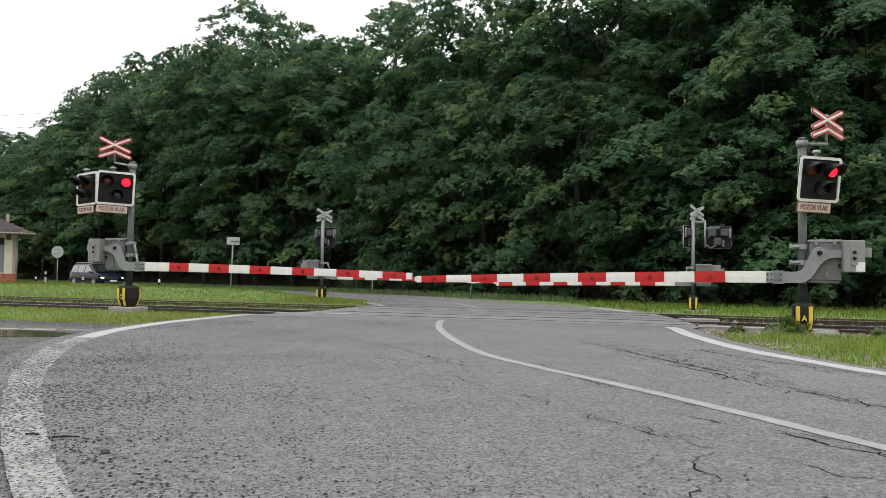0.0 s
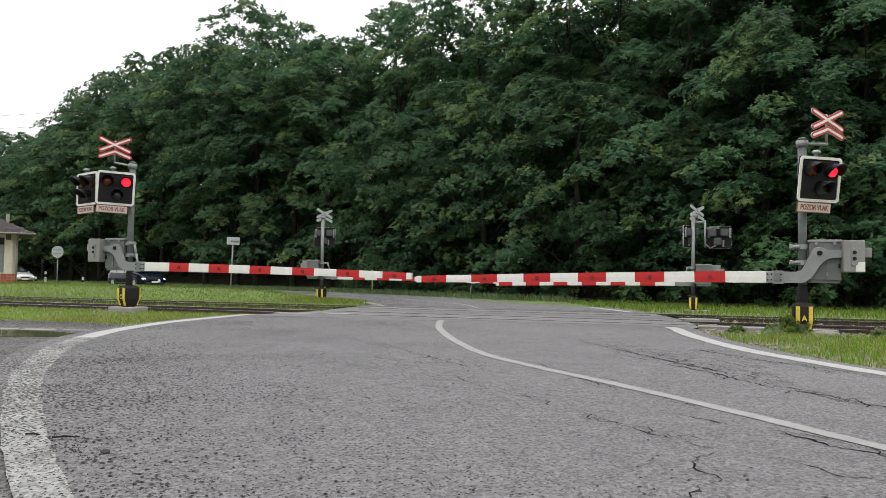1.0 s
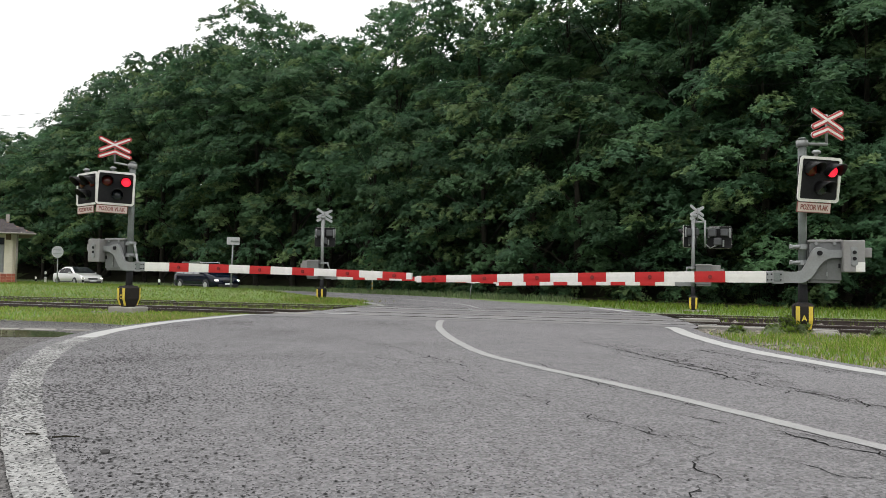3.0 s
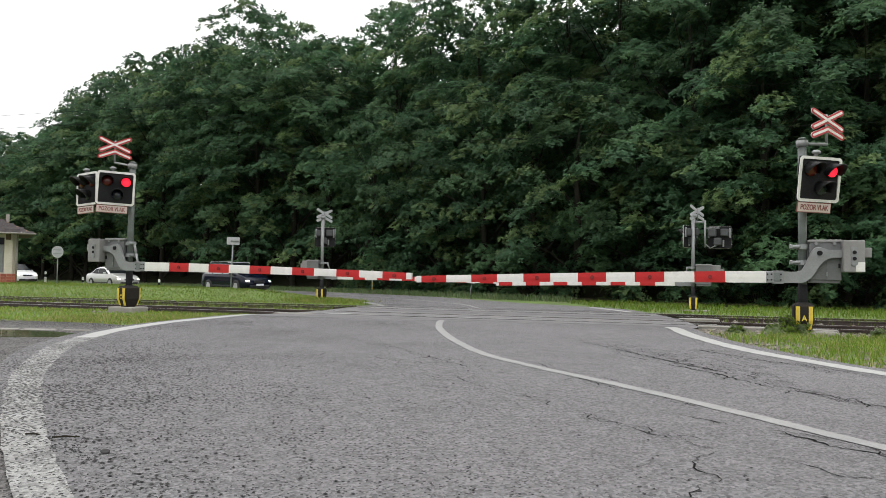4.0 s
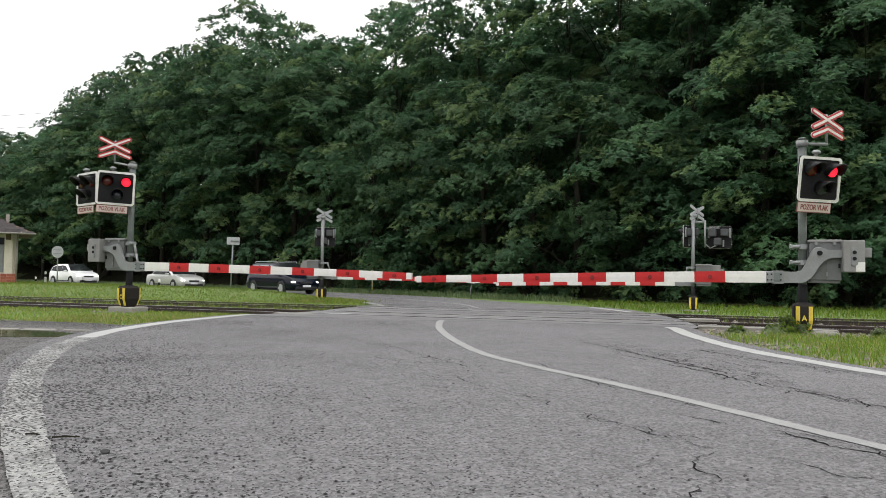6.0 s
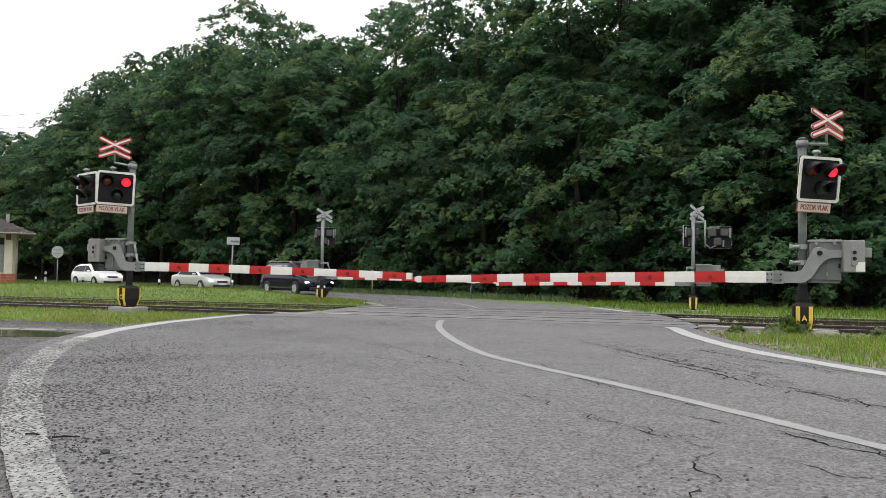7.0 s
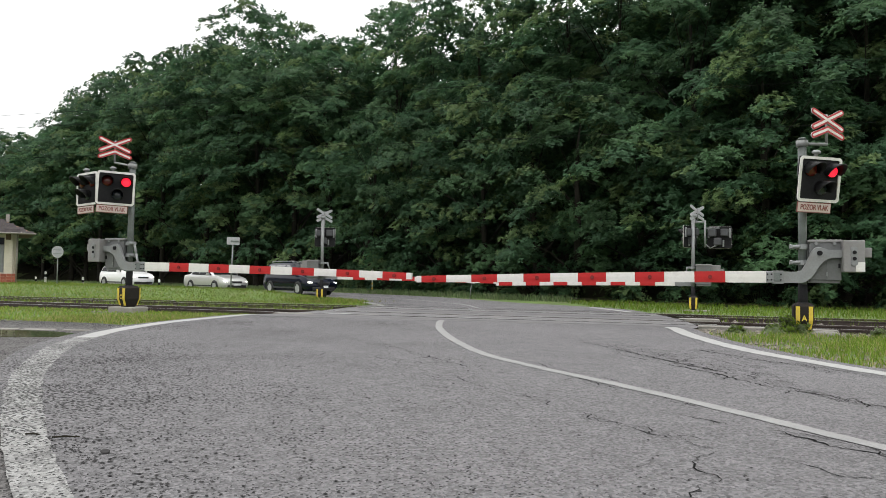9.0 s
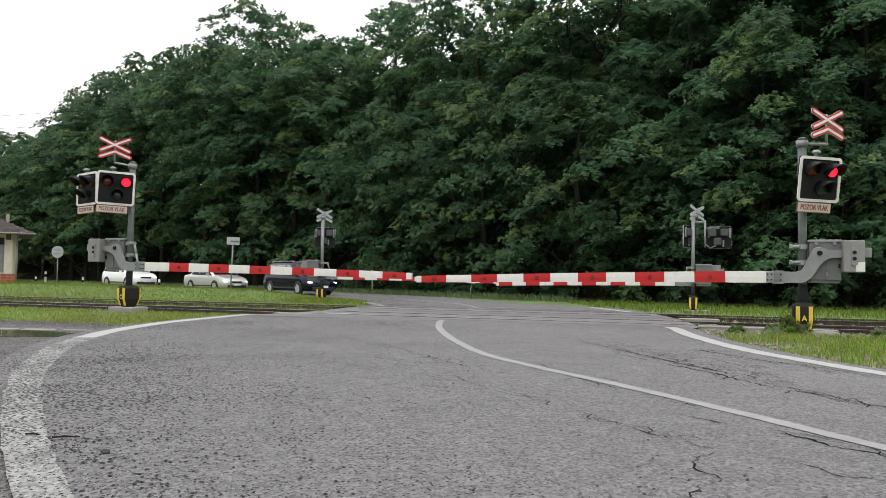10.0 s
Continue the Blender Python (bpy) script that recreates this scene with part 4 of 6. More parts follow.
def signal_head(post, u, w, z, turn, with_sign, lit, tip=0.0, pitch=0.0, sign_z=-0.46):
    """A black signal board with a white rim, three hooded lamps and a box behind. Its own y axis is the way it faces; +h is to the onlooker's right."""
    W, H = 0.775, 0.735
    bm = bmesh.new()
    box(bm, (0, -0.012, 0), (W - 0.01, 0.036, H - 0.01), bevel=0.012)
    head = part("signal_head", bm, BLACK, post, "black signal board with white rim and red lamps")
    head.matrix_basis = pose(u, w, z, 0, 0, turn) @ pose(0, 0, 0, pitch, tip, 0)
    # rim with rounded corners
    bm = bmesh.new()

    def ring(hw, hh, r):
        out = []
        for cx, cz, a0 in ((hw - r, hh - r, 0), (-hw + r, hh - r, 90), (-hw + r, -hh + r, 180), (hw - r, -hh + r, 270)):
            for k in range(5):
                a = radians(a0 + 22.5 * k)
                out.append((cx + r * math.cos(a), cz + r * math.sin(a)))
        return out
    a, b = ring(W / 2, H / 2, 0.065), ring(W / 2 - 0.046, H / 2 - 0.046, 0.03)
    va = [[bm.verts.new((p[0], y, p[1])) for p in r] for r, y in ((a, 0.022), (b, 0.022), (b, 0.004), (a, 0.004))]
    n = len(a)
    for k in range(4):
        for i in range(n):
            bm.faces.new((va[k][i], va[k][(i + 1) % n], va[(k + 1) % 4][(i + 1) % n], va[(k + 1) % 4][i]))
    part("rim", bm, WHITE, head, "white reflective rim")
    for h, dz, lens in ((*LAMP_L, LENS), (*LAMP_R, LENS), (0.04, -0.14, LENS_CLEAR)):
        bm = bmesh.new()
        tube(bm, (-h, 0.012, dz), (-h, 0.035, dz), 0.115, 0.11, 20)
        bmesh.ops.create_uvsphere(bm, u_segments=18, v_segments=8, radius=0.1, matrix=Matrix.Translation((-h, 0.034, dz)) @ Matrix.Diagonal((1, 0.28, 1, 1)))
        part("lamp", bm, lens, head, smooth=True)
        bm = bmesh.new()
        prev = None
        for k in range(17):
            t = radians(-25 + 230 * k / 16)
            reach = 0.1 + 0.19 * max(0.0, math.sin(t) + 0.35) / 1.35
            c, s = math.cos(t), math.sin(t)
            row = [bm.verts.new((-h + 0.118 * c, 0.015, dz + 0.118 * s)), bm.verts.new((-h + 0.122 * c, 0.015 + reach, dz + 0.122 * s - 0.02)),
                   bm.verts.new((-h + 0.13 * c, 0.015 + reach, dz + 0.13 * s - 0.02)), bm.verts.new((-h + 0.128 * c, 0.015, dz + 0.128 * s))]
            if prev:
                for i in range(4):
                    bm.faces.new((prev[i], prev[(i + 1) % 4], row[(i + 1) % 4], row[i]))
            prev = row
        part("visor", bm, BLACK_GLOSS, head, "black lamp hood", True)
        bm = bmesh.new()
        box(bm, (-h, -0.1, dz), (0.24, 0.17, 0.24), bevel=0.03)
        part("lamp_housing", bm, CASE_DK, head)
    if not with_sign:
        for h, dz, l in ((-0.33, 0.14, 0.32), (0.33, 0.14, 0.32), (-0.13, -0.2, 0.22), (0.13, -0.2, 0.22)):
            bm = bmesh.new()
            box(bm, (h, -0.05, dz), (0.055, 0.05, l), bevel=0.008)
            part("rear_bracket", bm, GALV, head, "pale galvanised mounting strip")
    if with_sign:
        bm = bmesh.new()
        box(bm, (0.05, 0, sign_z), (0.63, 0.014, 0.17), bevel=0.004)
        plate = part("sign_plate", bm, SIGN_DULL, head, "red-rimmed warning plate")
        bm = bmesh.new()
        box(bm, (0.05, 0.009, sign_z), (0.605, 0.008, 0.145), bevel=0.003)
        part("sign_face", bm, SIGN_PINK, head, "pale warning plate reading POZOR VLAK")
        letters("POZOR VLAK", 0.118, head, Matrix.Translation((0.05, 0.016, sign_z)) @ pose(0, 0, 0, 90, 0, 180) @ Matrix.Diagonal((0.72, 1, 1, 1)), SIGN_DULL, "red capital lettering")
    if with_sign:
        bm = bmesh.new()
        tube(bm, (0.08, -0.02, H / 2), (0.08, -0.02, H / 2 + 0.06), 0.03, 0.03, 10)
        bmesh.ops.create_uvsphere(bm, u_segments=12, v_segments=8, radius=0.055, matrix=Matrix.Translation((0.08, -0.02, H / 2 + 0.07)) @ Matrix.Diagonal((1.3, 1.3, 0.7, 1)))
        part("bell", bm, GALV, head, "small warning bell", True)
    glowing = None
    if lit:
        bm = bmesh.new()
        bmesh.ops.create_uvsphere(bm, u_segments=20, v_segments=8, radius=0.098, matrix=Matrix.Diagonal((1, 0.3, 1, 1)))
        glowing = part("lit_lamp", bm, LAMP_RED, head, "glowing red lamp", True)
        glowing.matrix_basis = Matrix.Translation((-LAMP_R[0], 0.042, LAMP_R[1]))
    return head, glowing


def bar_shape(bm, p, q, width, y0, y1):
    """A flat bar between two points of an upright plane, with rounded ends."""
    p, q = Vector(p), Vector(q)
    d = (q - p).normalized()
    n = Vector((-d.y, d.x)) * width / 2
    out = []
    for c, s in ((q, 1), (p, -1)):
        for k in range(7):
            a = radians(-90 + 30 * k)
            out.append(c + d * s * math.cos(a) * width / 2 + n * s * math.sin(a))
    prism(bm, [(v.x, v.y) for v in out], lambda x, z: (x, y0, z), lambda x, z: (x, y1, z))


def crossbuck(post, u, w, z, turn, mast_z, front=True):
    """Two crossed bars over a chevron, red with white cores, on a short bent arm."""
    bm = bmesh.new()
    tube(bm, (0, -0.03, -0.4), (0, -0.03, 0.1), 0.022, 0.022, 10)
    rod = part("crossbuck", bm, GALV, post, "red and white double crossbuck sign", True)
    rod.matrix_basis = pose(u, w, z, 0, 0, turn)
    bars = [((-0.29, 0.14), (0.29, -0.13)), ((0.29, 0.13), (-0.29, -0.14)), ((-0.3, -0.27), (0.0, -0.15)), ((0.3, -0.27), (0.0, -0.15))]
    for i, (p, q) in enumerate(bars):
        bm = bmesh.new()
        bar_shape(bm, p, q, 0.1, -0.012 - 0.002 * (i % 2), 0.004 + 0.003 * (i % 2))
        ob = part("blade", bm, [SIGN_RED, SIGN_BACK], rod, "red blade with a white core")
        for f in ob.data.polygons:
            f.material_index = 0 if f.normal.y > 0.9 else 1
        bm = bmesh.new()
        bar_shape(bm, p, q, 0.038, 0.003, 0.009 + 0.003 * (i % 2))
        part("white_core", bm, WHITE, rod)
    bm = bmesh.new()
    tube(bm, (0, 0, mast_z - 0.07), (u, w - 0.01, z - 0.4), 0.024, 0.024, 10)
    tube(bm, (0, 0, mast_z - 0.12), (0, 0, mast_z - 0.02), 0.095, 0.095, 16)
    part("bracket", bm, GALV, post, "bent galvanised bracket", True)


def stripe_mesh(h0, h1, material, key):
    if key not in STRIPE:
        bm = bmesh.new()
        for x, h in ((0, h0), (0.49, h1)):
            for y, z in ((-0.035, -h / 2), (0.035, -h / 2), (0.038, 0), (0.035, h / 2), (-0.035, h / 2), (-0.038, 0)):
                bm.verts.new((x, y, z))
        bm.verts.ensure_lookup_table()
        v = bm.verts
        for i in range(6):
            bm.faces.new((v[i], v[(i + 1) % 6], v[6 + (i + 1) % 6], v[6 + i]))
        bm.faces.new([v[i] for i in range(6)])
        bm.faces.new([v[6 + i] for i in range(5, -1, -1)])
        STRIPE[key] = mesh_of("stripe", bm, material)
    return STRIPE[key]


def barrier_post(name_pose, a, label, heads, buck, letter, droop, base_z=0.0, mast_top=3.2):
    """A crossing barrier: mast on a hazard-painted plinth, drive case, counterweight, and a lowered red and white arm.
    Its y axis points at the traffic; a = 1: the arm lies along +x, a = -1: along -x."""
    post = thing("crossing_barrier", name_pose, label, "crossing barrier", "barriers of the level crossing")
    glow_parts = []
    bm = bmesh.new()
    mast_r = 0.066 if letter in "AC" else 0.057
    tube(bm, (0, 0, 0.78), (0, 0, mast_top), mast_r, mast_r, 18)
    tube(bm, (0, 0, mast_top), (0, 0, mast_top + 0.03), 0.085, 0.05, 18)
    part("mast", bm, MAST_DK if letter in "AC" else GALV, post, "galvanised steel mast", True)
    bm = bmesh.new()
    tube(bm, (0, 0, 0.3), (0, 0, 0.79), 0.072, 0.072, 18)
    tube(bm, (0, 0, 0.4), (0, 0, 0.5), 0.12, 0.09, 18)
    part("mast_foot", bm, BLACK, post, "black lower mast", True)
    # plinth: eight-sided, narrower below
    bm = bmesh.new()
    rings = []
    for r, z in ((0.12, 0.0), (0.15, 0.06), (0.2, 0.2), (0.2, 0.43), (0.16, 0.48)):
        rings.append([bm.verts.new((r * p, r * q, z)) for p, q in ((0.9, 0.65), (0.65, 0.9), (-0.65, 0.9), (-0.9, 0.65), (-0.9, -0.65), (-0.65, -0.9), (0.65, -0.9), (0.9, -0.65))])
    for lo, hi in zip(rings, rings[1:]):
        for k in range(8):
            bm.faces.new((lo[k], lo[(k + 1) % 8], hi[(k + 1) % 8], hi[k]))
    bm.faces.new(rings[0])
    bm.faces.new(rings[-1])
    plinth = part("plinth", bm, BROWN, post, "dark plinth with yellow hazard stripes")
    for k in (2, 3, 6, 7):
        t = Matrix.Rotation(radians(90 * (k // 2)), 4, "Z")
        o = 0.112 if k % 2 else -0.112
        bm = bmesh.new()
        for outline in ([(o - 0.036, 0.43), (o + 0.036, 0.43), (o + 0.036, 0.2), (o - 0.036, 0.2)], [(o - 0.036, 0.2), (o + 0.036, 0.2), (o * 0.86 + 0.03, 0.05), (o * 0.86 - 0.03, 0.05)]):
            prism(bm, outline, lambda y, z: t @ Vector((0.17 - max(0.0, 0.2 - z) * 0.32, y, z)), lambda y, z: t @ Vector((0.19 - max(0.0, 0.2 - z) * 0.32, y, z)))
        part("hazard_stripe", bm, YELLOW, plinth)
    letters(letter, 0.13, plinth, Matrix.Translation((0, 0.184, 0.235)) @ pose(0, 0, 0, 90, 0, 180), YELLOW, "yellow capital letter")
    girth = 1.0 if letter == "C" else 0.86
    plinth.matrix_basis = pose(0, 0, 0, 0, 0, -20 if letter == "C" else 0) @ Matrix.Diagonal((girth, girth, 1.0, 1))
    bm = bmesh.new()
    box(bm, (-0.02 * a if letter == "C" else -0.1 * a, -0.02, -0.12 if letter != "B" else -0.2), (0.66 if letter == "C" else 0.85, 0.5, 0.28), bevel=0.03)
    part("foundation", bm, CONCRETE, post, "weathered concrete foundation")
    # drive case beside the mast
    bm = bmesh.new()
    box(bm, (-0.32 * a, -0.03, 1.17), (0.47, 0.3, 0.62), bevel=0.02)
    case = part("drive_case", bm, CASE, post, "pale grey barrier drive case")
    bm = bmesh.new()
    box(bm, (-0.32 * a, -0.03, 1.5), (0.51, 0.34, 0.05), bevel=0.015)
    part("lid", bm, HOUSING, case)
    bm = bmesh.new()
    box(bm, (-0.32 * a, -0.03, 0.84), (0.44, 0.26, 0.05), bevel=0.01)
    part("case_base", bm, CASE, case)
    bm = bmesh.new()
    box(bm, (-0.44 * a, 0.123, 1.12), (0.22, 0.012, 0.5), bevel=0.004)
    door_ = part("case_door", bm, CASE, case, "grey access door of the drive case")
    for dz in (-0.16, 0.16):
        bm = bmesh.new()
        tube(bm, (-0.335 * a, 0.135, 1.12 + dz - 0.035), (-0.335 * a, 0.135, 1.12 + dz + 0.035), 0.012, 0.012, 8)
        part("hinge", bm, HOUSING_DK, door_)
    bm = bmesh.new()
    box(bm, (-0.52 * a, 0.138, 1.1), (0.03, 0.02, 0.07), bevel=0.005)
    part("latch", bm, BLACK, door_)
    for z0 in (1.41, 1.15):
        bm = bmesh.new()
        tube(bm, (0.06 * a, 0.08, z0), (0.2 * a, 0.1, z0), 0.022, 0.022, 10)
        tube(bm, (0.17 * a, 0.096, z0), (0.21 * a, 0.102, z0), 0.04, 0.04, 6)
        part("clamp_bolt", bm, GALV, post, "long clamp bolt with a hexagonal head")
    for u0, z0 in ((-0.18, 1.46), (-0.45, 1.46)):
        bm = bmesh.new()
        tube(bm, (u0 * a, 0.13, z0), (u0 * a, 0.16, z0), 0.025, 0.025, 8)
        part("bolt", bm, GALV, case)
    for z0 in (1.15, 1.41):
        bm = bmesh.new()
        tube(bm, (0, 0, z0 - 0.04), (0, 0, z0 + 0.04), 0.1, 0.1, 16)
        box(bm, (0.11 * a, 0.03, z0), (0.09, 0.1, 0.06), bevel=0.01)
        part("clamp", bm, GALV, post, "steel mast clamp")
    # lever plate, counterweight and stub
    top_edge = spline([(0.34, 1.0), (0.09, 1.0), (0.03, 1.04), (-0.04, 1.18), (-0.1, 1.32), (-0.16, 1.39), (-0.23, 1.4), (-0.31, 1.365), (-0.4, 1.352), (-0.55, 1.352)], 0.03)
    low_edge = spline([(-0.55, 1.225), (-0.42, 1.225), (-0.3, 1.18), (-0.21, 1.08), (-0.14, 0.96), (-0.06, 0.86), (0.03, 0.818), (0.12, 0.812), (0.34, 0.812)], 0.03)
    lever = [(p.x, p.y) for p in top_edge + low_edge]
    bm = bmesh.new()
    prism(bm, lever, lambda u, z: (u * a, 0.15, z), lambda u, z: (u * a, 0.215, z))
    bmesh.ops.bevel(bm, geom=list(bm.edges), offset=0.008, segments=1, affect="EDGES")
    lv = part("lever", bm, HOUSING_DK, post, "swan-necked grey lever plate")
    bm = bmesh.new()
    tube(bm, (-0.22 * a, 0.1, 1.31), (-0.22 * a, 0.245, 1.3), 0.045, 0.04, 14)
    part("pivot", bm, BLACK, lv)
    bm = bmesh.new()
    box(bm, (-0.7 * a, 0.17, 1.25), (0.31, 0.3, 0.51), bevel=0.015)
    cw = part("counterweight", bm, HOUSING, post, "grey counterweight box")
    for dz in (0.06, -0.04):
        bm = bmesh.new()
        tube(bm, (-0.7 * a, 0.32, 1.25 + dz), (-0.7 * a, 0.342, 1.25 + dz), 0.03, 0.03, 12)
        part("keyhole", bm, BLACK, cw)
    bm = bmesh.new()
    box(bm, (-0.7 * a, 0.328, 1.25), (0.085, 0.012, 0.23), bevel=0.004)
    for dz in (0.105, -0.105):
        tube(bm, (-0.7 * a, 0.32, 1.25 + dz), (-0.7 * a, 0.336, 1.25 + dz), 0.05, 0.05, 14)
    part("lock_plate", bm, HOUSING_DK, cw)
    bm = bmesh.new()
    box(bm, (-0.91 * a, 0.17, 1.31), (0.12, 0.12, 0.16), bevel=0.015)
    part("stub", bm, HOUSING, cw)
    if letter == "A":
        bm = bmesh.new()
        box(bm, (-0.785 * a, 0.325, 1.08), (0.13, 0.006, 0.15))
        part("sticker", bm, WHITE, cw, "pale sticker")
    bm = bmesh.new()
    tube(bm, (0.17 * a, 0.08, 1.43), (0.27 * a, 0.12, 1.17), 0.026, 0.026, 8)
    tube(bm, (0.27 * a, 0.12, 1.17), (0.36 * a, 0.17, 0.98), 0.026, 0.026, 8)
    tube(bm, (0.0, 0.05, 1.44), (0.17 * a, 0.08, 1.43), 0.018, 0.018, 8)
    if letter != "A":
        part("guard_rod", bm, GALV, post, "thin bent guard rod", True)
    else:
        bm.free()
    for du in (0.36, 0.5, 0.56):
        for dz in (0.045, -0.045):
            bm = bmesh.new()
            tube(bm, (du * a, 0.22, 0.905 + dz), (du * a, 0.245, 0.905 + dz), 0.013, 0.013, 8)
            part("arm_bolt", bm, BLACK, post)
    # arm of red and white sections, sagging a little to its tip
    bm = bmesh.new()
    box(bm, (0.45 * a, 0.18, 0.905), (0.26, 0.1, 0.19), bevel=0.01)
    box(bm, (0.4 * a, 0.18, 1.0), (0.16, 0.12, 0.02), bevel=0.004)
    box(bm, (0.4 * a, 0.18, 0.805), (0.16, 0.12, 0.02), bevel=0.004)
    arm = part("arm", bm, HOUSING_DK, post, "lowered red and white striped arm with a bolted socket")
    # a proud dark plate stands in for the shade inside the socket's channel
    bm = bmesh.new()
    box(bm, (0.415 * a, 0.231, 0.905), (0.1, 0.012, 0.145), bevel=0.003)
    part("socket_channel_shade", bm, MAST_DK, arm, "dark plate standing in for the shaded channel of the arm socket")
    x, hz = 0.55, 0.905
    for i in range(13):
        f0, f1 = i / 13, (i + 1) / 13
        ob = new("stripe", stripe_mesh(0.195 - 0.075 * f0, 0.195 - 0.075 * f1, RED if i % 2 else WHITE, (i, i % 2)))
        ob.parent = arm
        ln = 0.66 if i == 0 else 0.49
        if i == 12:
            ln = 0.1
        z = hz - droop * ((x - 0.55) / 6.1) ** 1.4
        z2 = hz - droop * ((x + ln - 0.55) / 6.1) ** 1.4
        ang = math.degrees(math.atan2(z2 - z, ln))
        ob.matrix_basis = pose(x * a, 0.18, z, 0, -ang if a > 0 else 180 + ang, 0) @ Matrix.Diagonal((ln / 0.49, 1, 1, 1))
        if i % 2:
            bm = bmesh.new()
            tube(bm, ((x + 0.24) * a, 0.215, (z + z2) / 2), ((x + 0.24) * a, 0.236, (z + z2) / 2), 0.035, 0.033, 14)
            part("reflector", bm, REFLECTOR, arm, "round dark red reflector")
        x += ln
    rzp = math.degrees(name_pose.to_euler().z)
    for u, w, z, facing, sign, lit, tip, pitch in heads:
        h, g = signal_head(post, u * a, w, z, facing - 90 - rzp, sign, lit, tip, pitch)
        bm = bmesh.new()
        if not sign and abs(u) > 0.5:
            # the side head hangs from a cranked drop pipe with two short struts
            m = u * a * 0.45
            tube(bm, (0, 0, z + 0.5), (m, 0, z + 0.5), 0.03, 0.03, 10)
            tube(bm, (m, 0, z + 0.56), (m, 0, z - 0.33), 0.034, 0.034, 12)
            tube(bm, (m, 0, z - 0.2), (m + 0.16 * a * -1, w - 0.12, z - 0.36), 0.016, 0.016, 8)
            tube(bm, (m + 0.16 * a * -1, w - 0.12, z - 0.36), (u * a, w - 0.1, z - 0.22), 0.016, 0.016, 8)
            tube(bm, (m, 0, z + 0.3), (u * a, w - 0.1, z + 0.3), 0.02, 0.02, 8)
        else:
            p, q = Vector((0, 0, z + 0.2)), Vector((u * a, w - 0.1, z + 0.2))
            tube(bm, p, q, 0.025, 0.025, 10)
            tube(bm, p - Vector((0, 0, 0.4)), q - Vector((0, 0, 0.4)), 0.025, 0.025, 10)
        part("head_bracket", bm, GALV, post, "steel bracket behind the signal", True)
        if g:
            glow_parts.append(g)
    u, w, z, facing = buck
    crossbuck(post, u * a, w, z, facing - 90 - rzp, mast_top)
    return post, glow_parts


NEAR = 162.4
FAR = -17.6
post_a, glow_a = barrier_post(pose(5.955, 12.2, -0.035, 0, 0, NEAR), 1, "striped crossing barrier with one red flashing signal, lettered A", [(-0.22, 0.2, 2.5, -78, True, True, -1, -7)], (-0.38, 0.05, 3.5, -71), "A", 0.12)
post_c, glow_c = barrier_post(pose(-6.92, 16.3, 0.03, 0, 0, NEAR), -1, "striped crossing barrier with two signal heads, lettered C", [(-0.14, 0.34, 2.6, -66, True, True, -2, 0), (-1.02, 0.22, 2.62, -123, True, False, 2, 0)], (-0.45, 0.05, 3.62, -68), "C", 0.13)
post_d, glow_d = barrier_post(pose(8.27, 24.35, -0.165, 0, 0, FAR), -1, "far crossing barrier with two signal heads, seen from behind", [(0.1, 0.2, 2.45, 130, False, False, 0, 0), (-0.82, 0.12, 2.42, 62, False, False, 0, 0)], (-0.12, 0.06, 3.3, 122), "D", 0.13)
post_b, glow_b = barrier_post(pose(-4.55, 27.8, -0.12, 0, 0, FAR), 1, "far crossing barrier standing in tall grass, seen from behind", [(0.0, 0.2, 2.4, 95, False, False, 0, 0)], (0.03, 0.06, 3.28, 130), "B", 0.1)

# ---- cars ----


